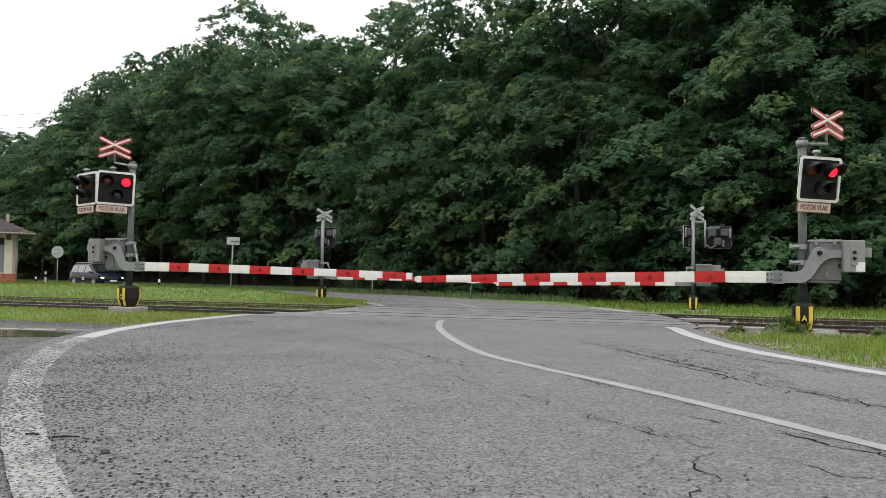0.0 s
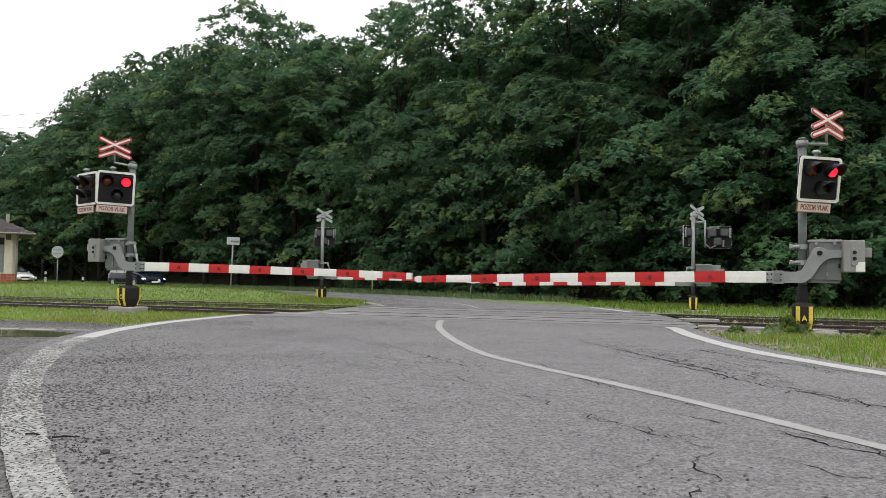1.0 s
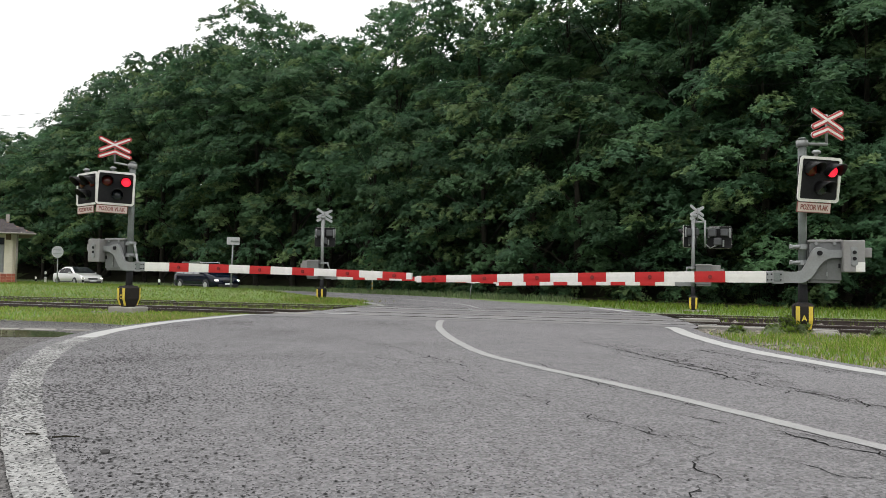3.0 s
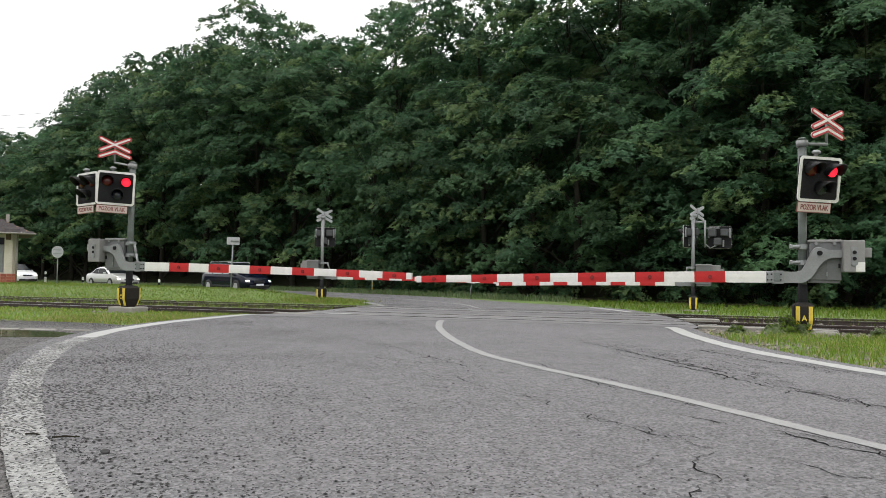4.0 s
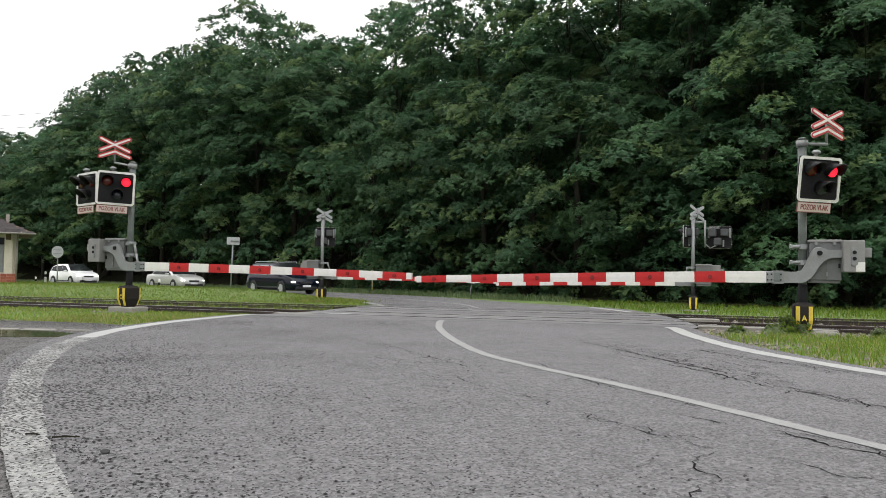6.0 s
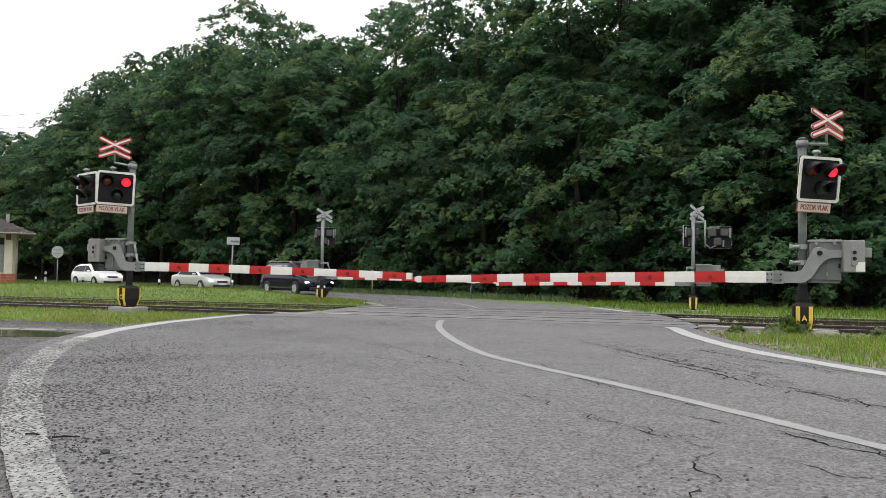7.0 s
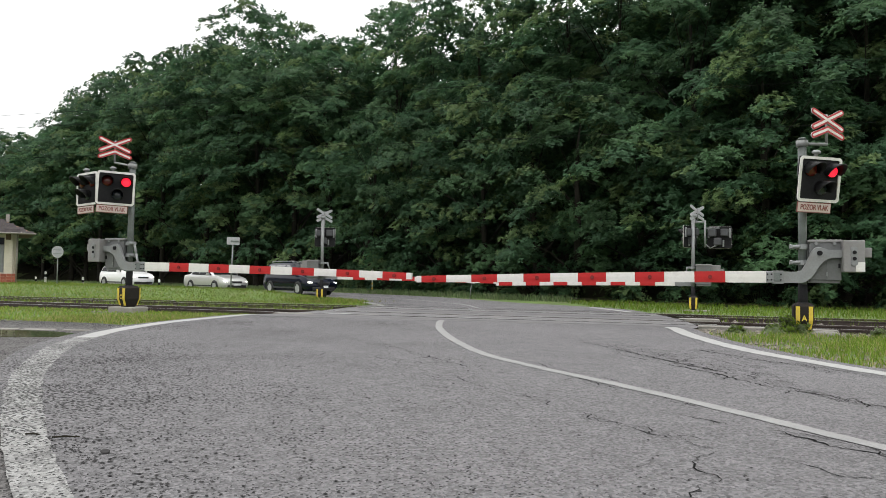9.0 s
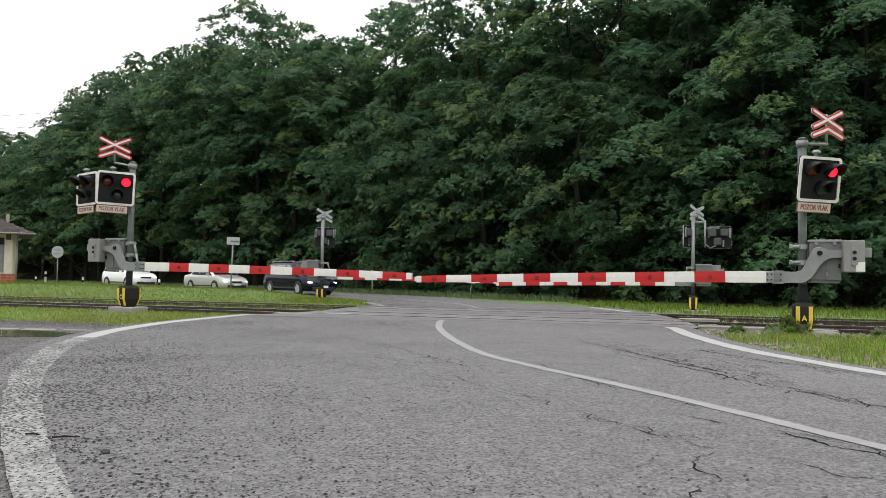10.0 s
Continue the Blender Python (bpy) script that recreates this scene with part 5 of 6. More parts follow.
def car(name, label, paint, L, W, H, roofline, belt, clear, wheel_r, axles, windows, lit, rails=False, rear=1):
    """A car, its front towards +x: a lofted body, glass panes, lamps, and four wheels."""
    root = thing(name, Matrix(), label, "car", "cars queueing at the crossing")
    bm = bmesh.new()
    rings = []
    n = 44
    for i in range(n + 1):
        x = -L / 2 + L * i / n
        top = np.interp(x, [p[0] for p in roofline], [p[1] for p in roofline])
        e = abs(x) / (L / 2)
        half = W / 2 * (1 - 0.13 * max(0, (e - 0.72) / 0.28) ** 2)
        low = clear + 0.1 * max(0, (e - 0.85) / 0.15) ** 2
        sh = min(top, belt)
        k = min(1.0, max(0.0, (top - belt) / max(0.01, H - belt)))
        wt = half * (0.93 - 0.2 * k)
        half_pts = [(0, low), (half * 0.86, low), (half * 0.97, low + 0.12), (half, (low + sh) / 2), (half * 0.985, sh - 0.1), (half * 0.95, sh - 0.02), (wt + 0.02, max(sh, top - 0.07)), (wt - 0.12, top), (0, top + 0.015)]
        ring = [bm.verts.new((x, y, z)) for y, z in half_pts] + [bm.verts.new((x, -y, z)) for y, z in half_pts[-2:0:-1]]
        rings.append(ring)
    m = len(rings[0])
    for a, b in zip(rings, rings[1:]):
        for k in range(m):
            bm.faces.new((a[k], a[(k + 1) % m], b[(k + 1) % m], b[k]))
    bm.faces.new(rings[0])
    bm.faces.new(rings[-1])
    body = part("body", bm, paint, root, "glossy painted body", True)

    def side_at(x, z, s):
        top = np.interp(x, [p[0] for p in roofline], [p[1] for p in roofline])
        half = W / 2
        k = min(1.0, max(0.0, (top - belt) / max(0.01, H - belt)))
        wt = half * (0.93 - 0.2 * k)
        t = (z - (belt - 0.02)) / max(0.05, top - 0.07 - belt + 0.02)
        return s * (half * 0.95 + (wt + 0.02 - half * 0.95) * min(1, max(0, t)) + 0.03)
    for pane in windows:
        for s in (1, -1):
            bm = bmesh.new()
            prism(bm, pane, lambda x, z: (x, side_at(x, z, s), z), lambda x, z: (x, side_at(x, z, s) - 0.04 * s, z))
            part("side_window", bm, GLASS_FILM if rails else GLASS_DK, body, "dark side window")
    # screens lie on the sloping parts of the roofline
    for lo, hi, nm in ((roofline[-3], roofline[-4], "windscreen"), (roofline[rear], roofline[rear + 1], "rear_window")):
        bm = bmesh.new()
        d = Vector((hi[0] - lo[0], 0, hi[1] - lo[1]))
        nrm = Vector((-d.z, 0, d.x)).normalized()
        nrm = nrm if nrm.z > 0 else -nrm
        p0, p1 = Vector((lo[0], 0, lo[1])) + d * 0.06 + nrm * 0.05, Vector((lo[0], 0, lo[1])) + d * 0.93 + nrm * 0.05
        w0, w1 = W / 2 * 0.86, W / 2 * 0.64
        prism(bm, [(p0, w0), (p1, w1), (p1, -w1), (p0, -w0)], lambda p, y: (p.x, y, p.z), lambda p, y: (p.x - nrm.x * 0.05, y, p.z - nrm.z * 0.05))
        part(nm, bm, GLASS_DK, body, "dark sloping screen")
    nose_z = np.interp(L / 2 - 0.2, [p[0] for p in roofline], [p[1] for p in roofline])
    for s in (1, -1):
        bm = bmesh.new()
        bmesh.ops.create_uvsphere(bm, u_segments=12, v_segments=8, radius=1, matrix=Matrix.Translation((L / 2 - 0.16, s * W * 0.365, nose_z - 0.14)) @ pose(0, 0, 0, 0, 18, -22 * s) @ Matrix.Diagonal((0.17, 0.19, 0.075, 1)))
        part("headlight", bm, HEADLAMP if lit else HEADLAMP_OFF, root, "bright lit headlight", True)
        bm = bmesh.new()
        box(bm, (-L / 2 + 0.02, s * W * 0.34, belt - 0.1), (0.06, 0.2, 0.22), bevel=0.02)
        part("tail_light", bm, SIGN_RED, root, "red tail light")
        bm = bmesh.new()
        box(bm, (roofline[-3][0] - 0.45, s * (W / 2 + 0.08), belt + 0.06), (0.12, 0.2, 0.13), bevel=0.03)
        part("door_mirror", bm, paint, root, "door mirror")
        bm = bmesh.new()
        box(bm, (0, s * (W / 2 - 0.01), clear + 0.16), (L * 0.5, 0.03, 0.07), bevel=0.008)
        part("side_strip", bm, TRIM_BLK, root, "dark rubbing strip")
        for x in (0.06, -0.85):
            bm = bmesh.new()
            box(bm, (x, s * (W / 2 - 0.004), belt - 0.14), (0.18, 0.03, 0.03), bevel=0.008)
            part("door_handle", bm, paint, root)
        if rails:
            bm = bmesh.new()
            tube(bm, (-L * 0.36, s * W * 0.33, H + 0.05), (L * 0.1, s * W * 0.33, H + 0.05), 0.02, 0.02, 8)
            for x in (-L * 0.36, L * 0.1):
                tube(bm, (x, s * W * 0.33, H - 0.03), (x, s * W * 0.33, H + 0.05), 0.025, 0.025, 8)
            part("roof_rail", bm, ALLOY, root, "silver roof rail")
    bm = bmesh.new()
    box(bm, (L / 2 - 0.03, 0, nose_z - 0.17), (0.08, W * 0.4, 0.12), bevel=0.015)
    part("grille", bm, TRIM_BLK, root, "black radiator grille")
    bm = bmesh.new()
    box(bm, (L / 2 - 0.02, 0, clear + 0.13), (0.1, W * 0.72, 0.16), bevel=0.03)
    part("lower_intake", bm, TRIM_BLK, root, "dark lower air intake")
    bm = bmesh.new()
    box(bm, (L / 2 + 0.04, 0, clear + 0.24), (0.012, 0.5, 0.11), bevel=0.003)
    part("number_plate", bm, PLATE, root, "white plate without lettering")
    wheels = []
    for x in axles:
        for s in (1, -1):
            # dark arch, tyre and rim
            bm = bmesh.new()
            tube(bm, (x, s * (W / 2 - 0.12), wheel_r), (x, s * (W / 2 + 0.006), wheel_r), wheel_r + 0.035, wheel_r + 0.035, 28)
            part("wheel_arch", bm, TRIM_BLK, root, "dark wheel arch")
            bm = bmesh.new()
            prof = [(0.09, 0.6), (0.1, 0.9), (0.07, 1.0), (-0.07, 1.0), (-0.1, 0.9), (-0.09, 0.6)]
            vv = [[bm.verts.new((wheel_r * r * math.cos(t), y, wheel_r * r * math.sin(t))) for y, r in prof] for t in [2 * math.pi * k / 24 for k in range(24)]]
            for k in range(24):
                for j in range(6):
                    bm.faces.new((vv[k][j], vv[k][(j + 1) % 6], vv[(k + 1) % 24][(j + 1) % 6], vv[(k + 1) % 24][j]))
            wheel = part("wheel", bm, TYRE, root, "black tyre on a spoked rim", True)
            wheel.matrix_basis = Matrix.Translation((x, s * (W / 2 - 0.06), wheel_r))
            bm = bmesh.new()
            tube(bm, (0, 0, 0), (0, 0.105 * s, 0), wheel_r * 0.2, wheel_r * 0.2, 12)
            for k in range(5):
                box(bm, (0, s * 0.075, wheel_r * 0.36), (0.1, 0.05, wheel_r * 0.6), Matrix.Rotation(radians(72 * k), 4, "Y"), bevel=0.008)
            tube(bm, (0, -0.04 * s, 0), (0, 0.082 * s, 0), wheel_r * 0.62, wheel_r * 0.62, 20)
            part("rim", bm, ALLOY, wheel, "silver spoked rim")
            wheels.append((wheel, x, s * (W / 2 - 0.06), wheel_r))
    return root, wheels


mpv, mpv_w = car("minivan", "dark blue minivan with lit headlights waiting at the crossing", CAR_DARK, 4.8, 1.84, 1.68,
                 [(-2.38, 0.75), (-2.3, 0.98), (-2.05, 1.6), (-1.6, 1.68), (0.35, 1.66), (1.5, 1.02), (2.1, 0.86), (2.38, 0.62)], 0.98, 0.2, 0.33, (-1.4, 1.42),
                 [[(-1.95, 1.04), (-1.85, 1.5), (-1.15, 1.54), (-1.12, 1.02)], [(-1.04, 1.02), (-1.06, 1.54), (-0.1, 1.54), (-0.06, 1.01)], [(0.04, 1.01), (0.0, 1.54), (0.36, 1.5), (1.2, 1.02)]], True, True)
sedan, sedan_w = car("sedan", "silver grey sedan with lit headlights on the far road", CAR_SILVER, 4.55, 1.77, 1.44,
                     [(-2.28, 0.74), (-2.2, 0.95), (-1.6, 1.0), (-0.98, 1.37), (-0.6, 1.44), (0.2, 1.42), (1.15, 0.95), (2.0, 0.78), (2.28, 0.55)], 0.92, 0.17, 0.31, (-1.28, 1.3),
                     [[(-1.32, 0.98), (-0.95, 1.26), (-0.55, 1.32), (-0.5, 0.95)], [(-0.42, 0.95), (-0.46, 1.33), (0.2, 1.31), (0.92, 0.95)]], True, rear=2)
suv, suv_w = car("suv", "white sport utility car stopping behind the others", CAR_WHITE, 4.47, 1.85, 1.66,
                 [(-2.24, 0.8), (-2.1, 1.06), (-1.75, 1.5), (-1.2, 1.64), (0.2, 1.64), (1.15, 1.1), (2.0, 0.92), (2.24, 0.68)], 1.06, 0.22, 0.36, (-1.3, 1.36),
                 [[(-1.8, 1.14), (-1.6, 1.42), (-1.1, 1.5), (-1.05, 1.1)], [(-0.98, 1.1), (-1.02, 1.51), (-0.2, 1.53), (-0.16, 1.09)], [(-0.08, 1.09), (-0.12, 1.53), (0.2, 1.5), (0.9, 1.1)]], True)

# ---- station house, signs and posts ----
house = thing("house", pose(-27.1, 47.0, 0.1, 0, 0, 33), "small cream rendered house with a brown hipped roof", "house")


def wall_with_opening(name, p, q, h, openings, material, parent, thick=0.3):
    """A wall from p to q (plan), with rectangular openings (from, to, sill, head) cut through."""
    p, q = Vector((*p, 0)), Vector((*q, 0))
    d = (q - p).normalized()
    n = Vector((-d.y, d.x, 0)) * thick
    L = (q - p).length
    bm = bmesh.new()

    def block(a, b, z0, z1):
        c = p + d * (a + b) / 2 + n / 2
        m = Matrix.Translation((c.x, c.y, (z0 + z1) / 2)) @ Matrix.Rotation(math.atan2(d.y, d.x), 4, "Z")
        box(bm, (0, 0, 0), (b - a, thick, z1 - z0), m)
    x = 0
    for a, b, s, t in openings:
        block(x, a, 0, h)
        if s > 0:
            block(a, b, 0, s)
        block(a, b, t, h)
        x = b
    block(x, L, 0, h)
    return part(name, bm, material, parent)


front = wall_with_opening("wall_front", (-9, 0), (0, 0), 3.1, [(1.2, 2.3, 1.0, 2.4), (4.0, 5.1, 1.0, 2.4), (7.3, 8.25, 0.65, 2.9)], PLASTER, house)
wall_with_opening("wall_side", (0, 0.0), (0, 5), 3.1, [], PLASTER, house)
wall_with_opening("wall_back", (0, 5), (-9, 5), 3.1, [], PLASTER, house)
wall_with_opening("wall_side", (-9, 5), (-9, 0), 3.1, [], PLASTER, house)
for a in (1.2, 4.0):
    bm = bmesh.new()
    box(bm, (-9 + a + 0.55, 0.12, 1.7), (1.1, 0.05, 1.4))
    wn_ = part("window", bm, GLASS_DK, house, "dark window")
    for dx, dz, w_, h_ in ((0, 0.67, 1.1, 0.07), (0, -0.67, 1.1, 0.07), (0.52, 0, 0.07, 1.28), (-0.52, 0, 0.07, 1.28), (0, 0, 0.06, 1.28)):
        bm = bmesh.new()
        box(bm, (-9 + a + 0.55 + dx, 0.08, 1.7 + dz), (w_, 0.06, h_), bevel=0.008)
        part("window_frame", bm, WHITE, wn_)
bm = bmesh.new()
box(bm, (-1.22, 0.15, 1.54), (0.93, 0.06, 1.74), bevel=0.01)
part("shutter", bm, HOUSING_DK, house, "grey closed window shutter")
bm = bmesh.new()
box(bm, (-1.22, 0.15, 2.65), (0.93, 0.05, 0.44))
part("fanlight", bm, GLASS_DK, house)
# plinth tiles
bm = bmesh.new()
box(bm, (0, 0, 0), (0.29, 0.03, 0.19), bevel=0.004)
TILE = mesh_of("plinth_tile", bm, PLINTH)
for j in range(3):
    for i in range(30):
        x = -0.15 - 0.3 * i
        t = new("plinth_tile", TILE)
        t.parent = front
        t.matrix_basis = pose(x, -0.017, 0.1 + 0.2 * j)
# hipped roof in courses of shingles
ov, rise, rw, rd = 0.92, 0.52, 9.0, 5.0
bm = bmesh.new()
z0 = 3.12
c = [(-rw - ov, -ov), (ov, -ov), (ov, rd + ov), (-rw - ov, rd + ov)]
run_ = rd / 2 + ov
lo = [bm.verts.new((x, y, z0)) for x, y in c]
ra, rb = bm.verts.new((-rw - ov + run_, rd / 2, z0 + run_ * rise)), bm.verts.new((ov - run_, rd / 2, z0 + run_ * rise))
bm.faces.new((lo[0], lo[1], rb, ra))
bm.faces.new((lo[1], lo[2], rb))
bm.faces.new((lo[2], lo[3], ra, rb))
bm.faces.new((lo[3], lo[0], ra))
bm.faces.new(lo[::-1])
roof = part("roof", bm, WOOD, house, "low hipped roof of brown shingles")
bm = bmesh.new()
box(bm, (0, 0, 0), (0.29, 0.3, 0.02), bevel=0.003)
SHINGLE = mesh_of("shingle", bm, ROOFING)
slope = math.degrees(math.atan(rise))
k = 1 / math.cos(radians(slope))
count = 0
for j in range(18):
    y = -ov + 0.13 + j * 0.26
    inset = y + ov
    if y > rd / 2 - 0.1:
        break
    x = ov - 0.15 - inset - (0.15 if j % 2 else 0)
    while x > ov - 0.15 - inset - 5.2:
        s = new("shingle", SHINGLE)
        s.parent = roof
        s.matrix_basis = pose(x, y, z0 + (y + ov) * rise + 0.025, slope + 3, 0, 0)
        x -= 0.3
bm = bmesh.new()
tube(bm, (-rw - ov, -ov - 0.06, z0), (ov, -ov - 0.06, z0), 0.06, 0.06, 10)
part("gutter", bm, GUTTER, house, "dull metal gutter", True)
bm = bmesh.new()
tube(bm, (-0.06, -0.08, 0.0), (-0.06, -0.08, 3.05), 0.045, 0.045, 10)
tube(bm, (-0.06, -0.08, 3.05), (0.1, -ov - 0.05, 3.2), 0.045, 0.045, 10)
part("downpipe", bm, GUTTER, house, "thin rain downpipe", True)
bm = bmesh.new()
box(bm, (-0.55, -0.006, 2.95), (0.3, 0.03, 0.42), bevel=0.005)
part("vent", bm, WOOD, house, "small dark wall vent")
bm = bmesh.new()
box(bm, (-0.6, 0.75, 4.15), (0.2, 0.2, 0.5), bevel=0.01)
part("roof_vent", bm, GUTTER, house, "short metal roof vent")


def post_sign(name, x, y, z, label, category, pole_h, pole_r, material=GALV):
    root = thing(name, pose(x, y, z), label, category)
    bm = bmesh.new()
    tube(bm, (0, 0, -0.15), (0, 0, pole_h), pole_r, pole_r, 10)
    part("pole", bm, material, root, "thin grey steel pole", True)
    return root


s = post_sign("round_sign", -23.5, 45.0, 0.1, "round traffic sign seen from its grey back", "road sign", 2.25, 0.035)
bm = bmesh.new()
tube(bm, (0, -0.06, 1.97), (0, -0.03, 1.97), 0.36, 0.36, 32)
disc = part("disc", bm, SIGN_BACK, s, "dull grey metal disc")
for dz in (-0.12, 0.12):
    bm = bmesh.new()
    box(bm, (0, -0.075, 1.97 + dz), (0.5, 0.03, 0.05), bevel=0.006)
    part("stiffener", bm, GALV, disc)
s = post_sign("plate_sign", -11.45, 40.0, 0.02, "small rectangular road sign on a thin slanting pole", "road sign", 2.72, 0.035)
s.matrix_world = pose(-11.1, 38.7, 0.04, 0, 1.5, 0)
bm = bmesh.new()
box(bm, (0.02, -0.05, 2.55), (0.68, 0.02, 0.4), bevel=0.008)
pl = part("plate", bm, SIGN_BACK, s, "grey back of a rectangular plate")
bm = bmesh.new()
box(bm, (0.1, -0.07, 2.53), (0.42, 0.03, 0.09), bevel=0.006)
part("clamp", bm, MAST_DK, pl, "dark clamp across the plate")
s = post_sign("triangle_sign", -4.4, 46.2, -0.16, "small white triangular sign on a banded pole", "road sign", 1.35, 0.03, WHITE)
for k in range(3):
    bm = bmesh.new()
    tube(bm, (0, 0, 0.2 + 0.3 * k), (0, 0, 0.33 + 0.3 * k), 0.034, 0.034, 10)
    part("band", bm, YELLOW, s, "yellow band")
bm = bmesh.new()
for p, q in (((-0.15, 1.12), (0, 1.48)), ((0, 1.48), (0.15, 1.12)), ((-0.15, 1.12), (0.15, 1.12))):
    bar_shape(bm, p, q, 0.05, -0.05, -0.03)
part("triangle", bm, WHITE, s, "pale triangular rim")
bm = bmesh.new()
box(bm, (0, 0, 0.03), (0.5, 0.3, 0.08), bevel=0.02)
part("foot", bm, CONCRETE, s)
s = post_sign("marker_post", 1.42, 37.6, -0.16, "thin leaning post with a small pale plate", "marker post", 0.78, 0.02)
s.matrix_world = pose(1.4, 37.6, -0.16, 0, 6, 0)
bm = bmesh.new()
box(bm, (0, -0.03, 0.76), (0.32, 0.02, 0.08), bevel=0.006)
part("plate", bm, WHITE, s, "pale plate")
for x, y, h, z in ((-26.9, 50.0, 0.85, 0.05), (-24.6, 50.5, 0.6, -0.05), (-17.66, 46.0, 0.6, -0.1), (-31.4, 57.0, 0.6, -0.1)):
    s = thing("delineator", pose(x, y, z), "white roadside delineator post with a black band", "delineator", "delineators of the far road")
    bm = bmesh.new()
    prism(bm, [(-0.06, -0.1), (0.06, -0.1), (0.06, h - 0.06), (0.0, h), (-0.06, h - 0.03)], lambda a, b: (a, -0.04, b), lambda a, b: (a, 0.04, b))
    body_ = part("post", bm, WHITE, s, "white plastic post")
    bm = bmesh.new()
    box(bm, (0, 0, h - 0.3), (0.125, 0.085, 0.18), Matrix.Rotation(0.0, 4, "Y"))
    part("band", bm, BLACK, body_, "black slanted band")

# overhead cables
for v, z, sag in ((24.5, 6.9, 0.5), (24.9, 5.65, 0.5), (25.3, 7.7, 0.4)):
    bm = bmesh.new()
    rings = []
    for i in range(17):
        t = -60 + 7.5 * i
        p = ACROSS * v + ALONG * t
        rings.append([bm.verts.new((p.x + 0.006 * ACROSS.x * c, p.y + 0.006 * ACROSS.y * c, z + sag * (t / 60) ** 2 + 0.006 * e)) for c, e in ((1, 0), (0, 1), (-1, 0), (0, -1))])
    for a, b in zip(rings, rings[1:]):
        for k in range(4):
            bm.faces.new((a[k], a[(k + 1) % 4], b[(k + 1) % 4], b[k]))
    tagged(new("overhead_cable", mesh_of("overhead_cable", bm, CABLE)), "thin dark overhead cable spanning along the track", "cable")

# weeds round the near plinth


def weed(seed, x, y, h, r):
    rnd = random.Random(seed)
    root = tagged(new("weed"), "grey green bushy weed growing beside the barrier foot", "weed", "weeds beside the barrier")
    bm = bmesh.new()
    sp = []
    for i in range(26):
        a, k = rnd.uniform(0, 6.28), rnd.random()
        c = Vector((r * k * math.cos(a), r * k * math.sin(a), h * rnd.uniform(0.3, 1.0) * (1 - 0.4 * k)))
        tube(bm, (0.03 * math.cos(a), 0.03 * math.sin(a), -0.04), c, 0.006, 0.003, 4, False)
        sp.append((c, (math.cos(a), math.sin(a)), rnd.uniform(0.07, 0.13)))
    part("stalk", bm, WEED, root)
    ob = new("foliage", leaf_sheet("foliage", sp, 700, 0.04, [WEED, BLADE, WEED], seed))
    ob.parent = root
    root.matrix_world = pose(x, y, ground_z(x, y) - 0.04)
    return root


for i, (x, y, h, r) in enumerate(((5.6, 12.0, 0.36, 0.17), (5.35, 11.9, 0.17, 0.14), (5.75, 11.85, 0.16, 0.12), (4.75, 11.9, 0.1, 0.12), (6.9, 11.6, 0.12, 0.12))):
    weed(60 + i, x, y, h, r)

# concrete slabs at the ends of the crossing deck
for u, v, l, w_ in ((1.05, 15.05, 1.3, 0.28), (2.3, 14.75, 0.9, 0.3), (0.5, 18.3, 0.9, 0.35), (-8.3, 15.0, 0.9, 0.25)):
    p = ACROSS * v + ALONG * u
    bm = bmesh.new()
    box(bm, (0, 0, -0.04), (l, w_, 0.12), bevel=0.015)
    ob = tagged(new("concrete_slab", mesh_of("concrete_slab", bm, CONCRETE)), "pale weathered concrete slab beside the rail", "concrete slab")
    ob.matrix_world = pose(p.x, p.y, ground_z(p.x, p.y) - 0.01, 0, 0, rz)

# ---- what moves: three cars that roll up and stop, and the red light that jumps between its two lamps ----


def lane_points():
    c = spline(MID[::-1], 0.25)
    out = []
    for i, p in enumerate(c):
        d = (c[min(i + 1, len(c) - 1)] - c[max(i - 1, 0)]).normalized()
        out.append(p + Vector((d.y, -d.x, 0)) * 1.6)
    return out


LANE = lane_points()
LANE_S = [0.0]
for p, q in zip(LANE, LANE[1:]):
    LANE_S.append(LANE_S[-1] + (q - p).length)


def on_lane(s):
    return Vector((np.interp(s, LANE_S, [p.x for p in LANE]), np.interp(s, LANE_S, [p.y for p in LANE]), 0))


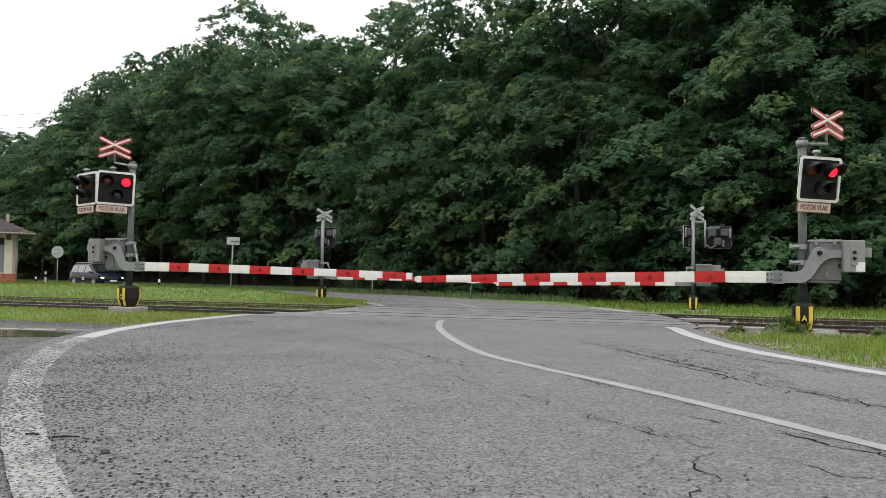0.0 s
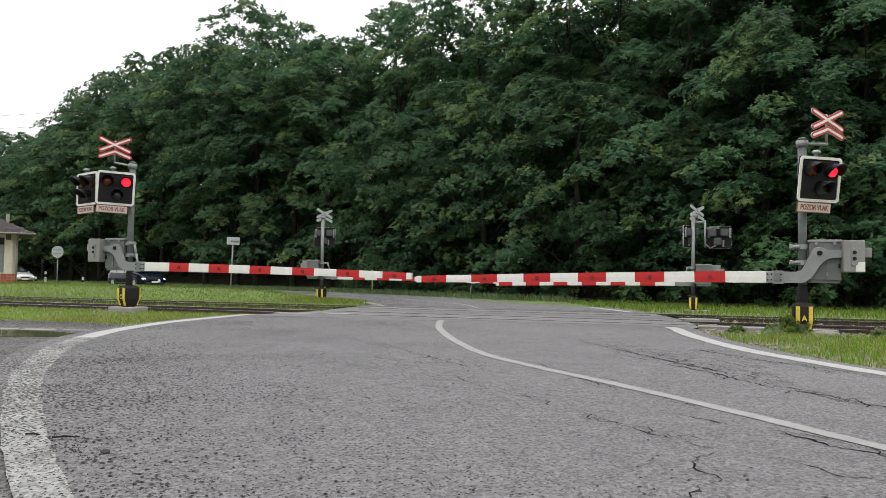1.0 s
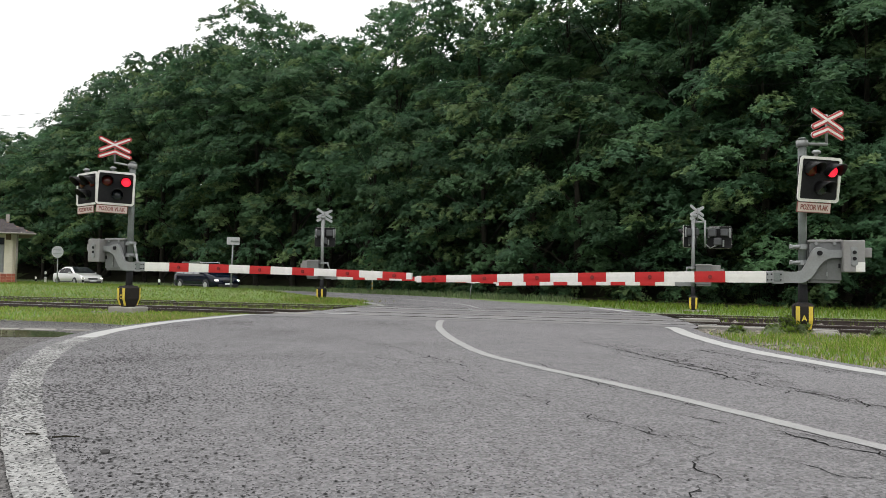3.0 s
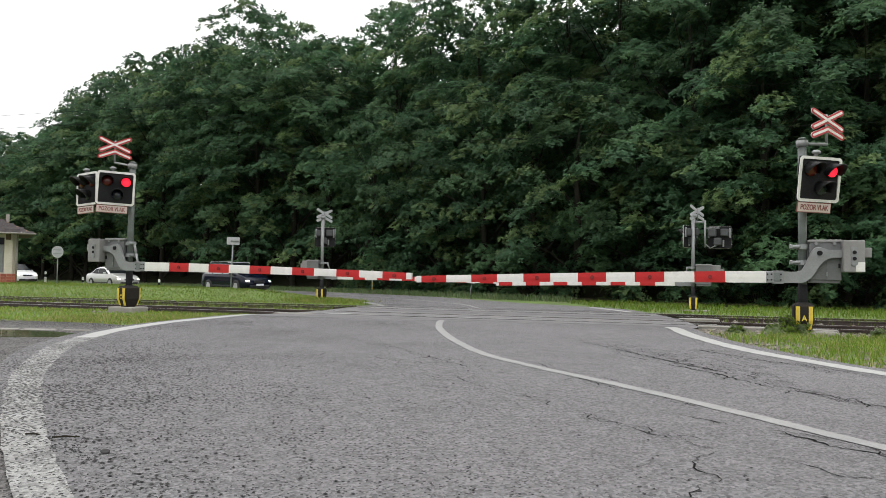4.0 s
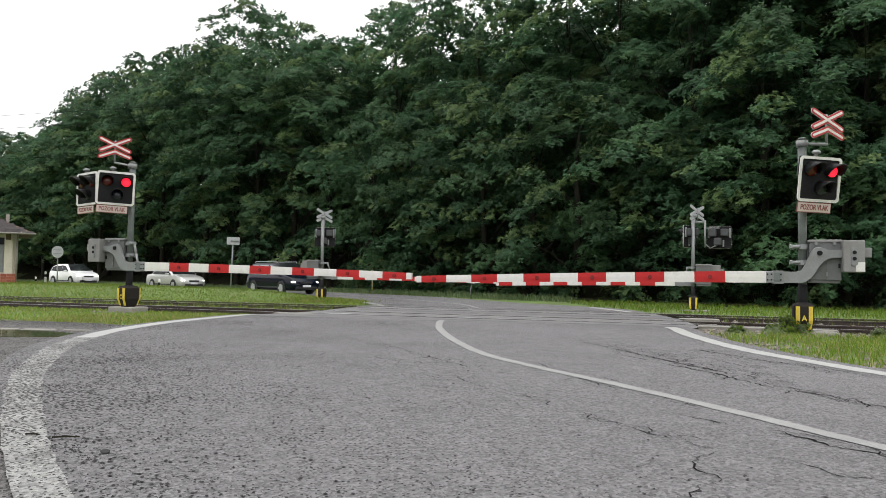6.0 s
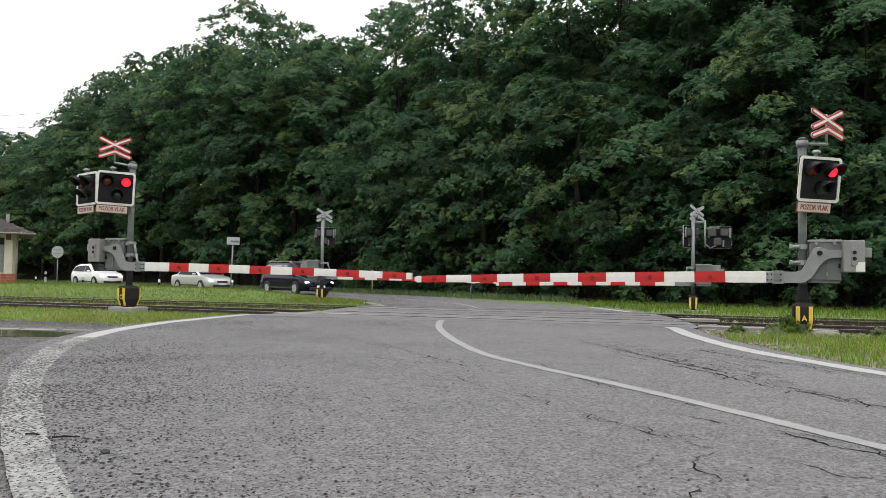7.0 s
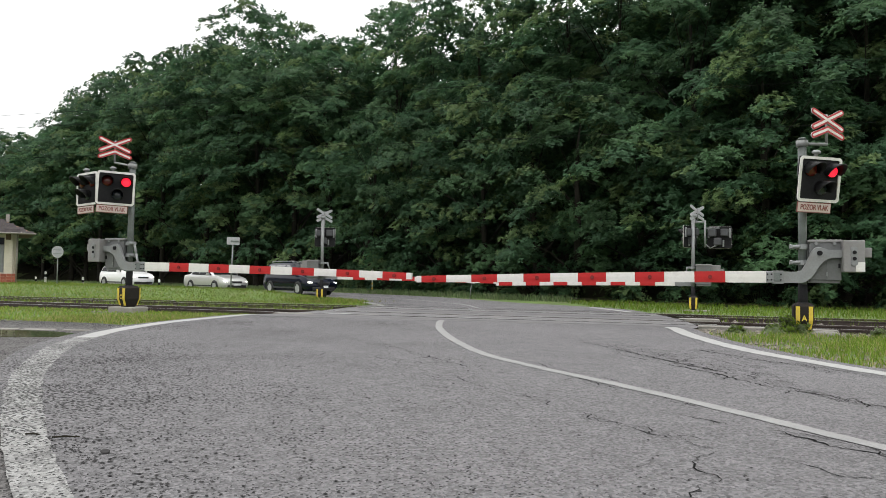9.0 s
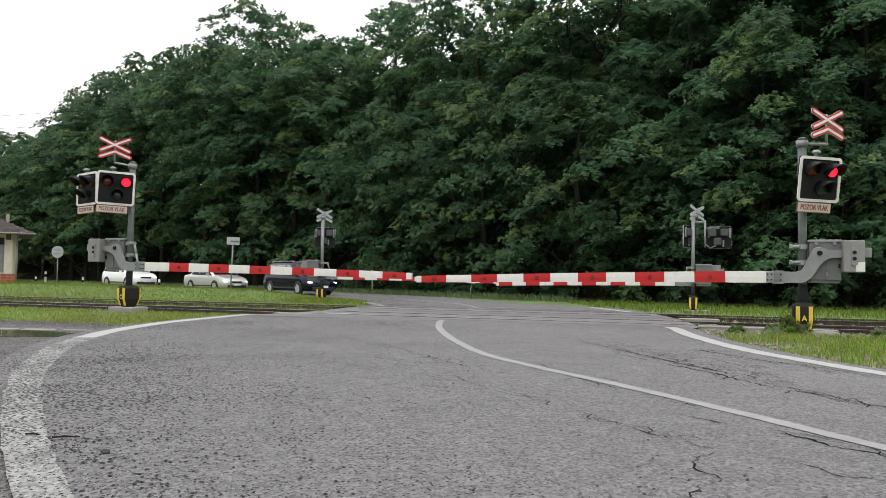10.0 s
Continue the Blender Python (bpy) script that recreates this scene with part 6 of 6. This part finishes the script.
def smooth_run(rows, t):
    """Distance along the lane at t: a cubic through the rows that never runs back."""
    ts, ss = [r[0] for r in rows], [r[1] for r in rows]
    d = [(ss[i + 1] - ss[i]) / (ts[i + 1] - ts[i]) for i in range(len(ts) - 1)]
    m = [d[0]] + [0.0 if d[i - 1] * d[i] <= 0 else 2 * d[i - 1] * d[i] / (d[i - 1] + d[i]) for i in range(1, len(d))] + [d[-1]]
    i = max(0, min(len(d) - 1, int(np.searchsorted(ts, t, side="right")) - 1))
    h = ts[i + 1] - ts[i]
    u = (t - ts[i]) / h
    return (2 * u ** 3 - 3 * u ** 2 + 1) * ss[i] + (u ** 3 - 2 * u ** 2 + u) * h * m[i] + (-2 * u ** 3 + 3 * u ** 2) * ss[i + 1] + (u ** 3 - u ** 2) * h * m[i + 1]


RUNS = [
    (mpv, mpv_w, [(0, 165.0), (1, 170.5), (2, 175.2), (2.7, 178.0), (3.8, 181.7), (4.5, 183.4), (5.5, 185.8), (6.3, 187.4), (7, 188.3), (7.6, 188.6), (10, 188.6)]),
    (sedan, sedan_w, [(0, 146.0), (1, 151.5), (2, 156.8), (2.7, 160.7), (3.8, 166.3), (4.5, 169.7), (5.5, 173.6), (6.3, 176.5), (7, 178.6), (7.5, 179.5), (8.2, 180.0), (8.8, 180.1), (10, 180.1)]),
    (suv, suv_w, [(0, 130.2), (2, 141.0), (3.8, 150.9), (4.5, 154.6), (5.5, 159.6), (6.3, 162.8), (7, 165.1), (7.5, 166.4), (8.0, 167.5), (8.5, 168.5), (9, 169.2), (9.6, 169.5), (10, 169.55)]),
]


def motions():
    for body, wheels, run in RUNS:
        rows = []
        spins = [[] for _ in wheels]
        for i in range(201):
            t = i * 0.05
            s = smooth_run(run, t)
            p = on_lane(s)
            d = on_lane(s + 1.3) - on_lane(s - 1.3)
            if i % 2 == 0:
                rows.append((t, pose(p.x, p.y, ground_z(p.x, p.y) + 0.001, 0, 0, math.degrees(math.atan2(d.y, d.x)))))
            for k, (wheel, x, y, r) in enumerate(wheels):
                spins[k].append((t, pose(x, y, r, 0, math.degrees((s - run[0][1]) / r) % 360, 0)))
        walk(body, rows)
        for (wheel, x, y, r), turns in zip(wheels, spins):
            walk(wheel, turns)
    right, left = (Matrix.Translation((-h, 0.042, z)) for h, z in (LAMP_R, LAMP_L))
    for lamp in glow_a + glow_c:
        rows = [(0.0, right)]
        for k in range(10):
            rows += [(k + 0.2333, right), (k + 0.2667, left), (k + 0.7333, left), (k + 0.7667, right)]
        rows.append((10.0, right))
        walk(lamp, rows)


motions()
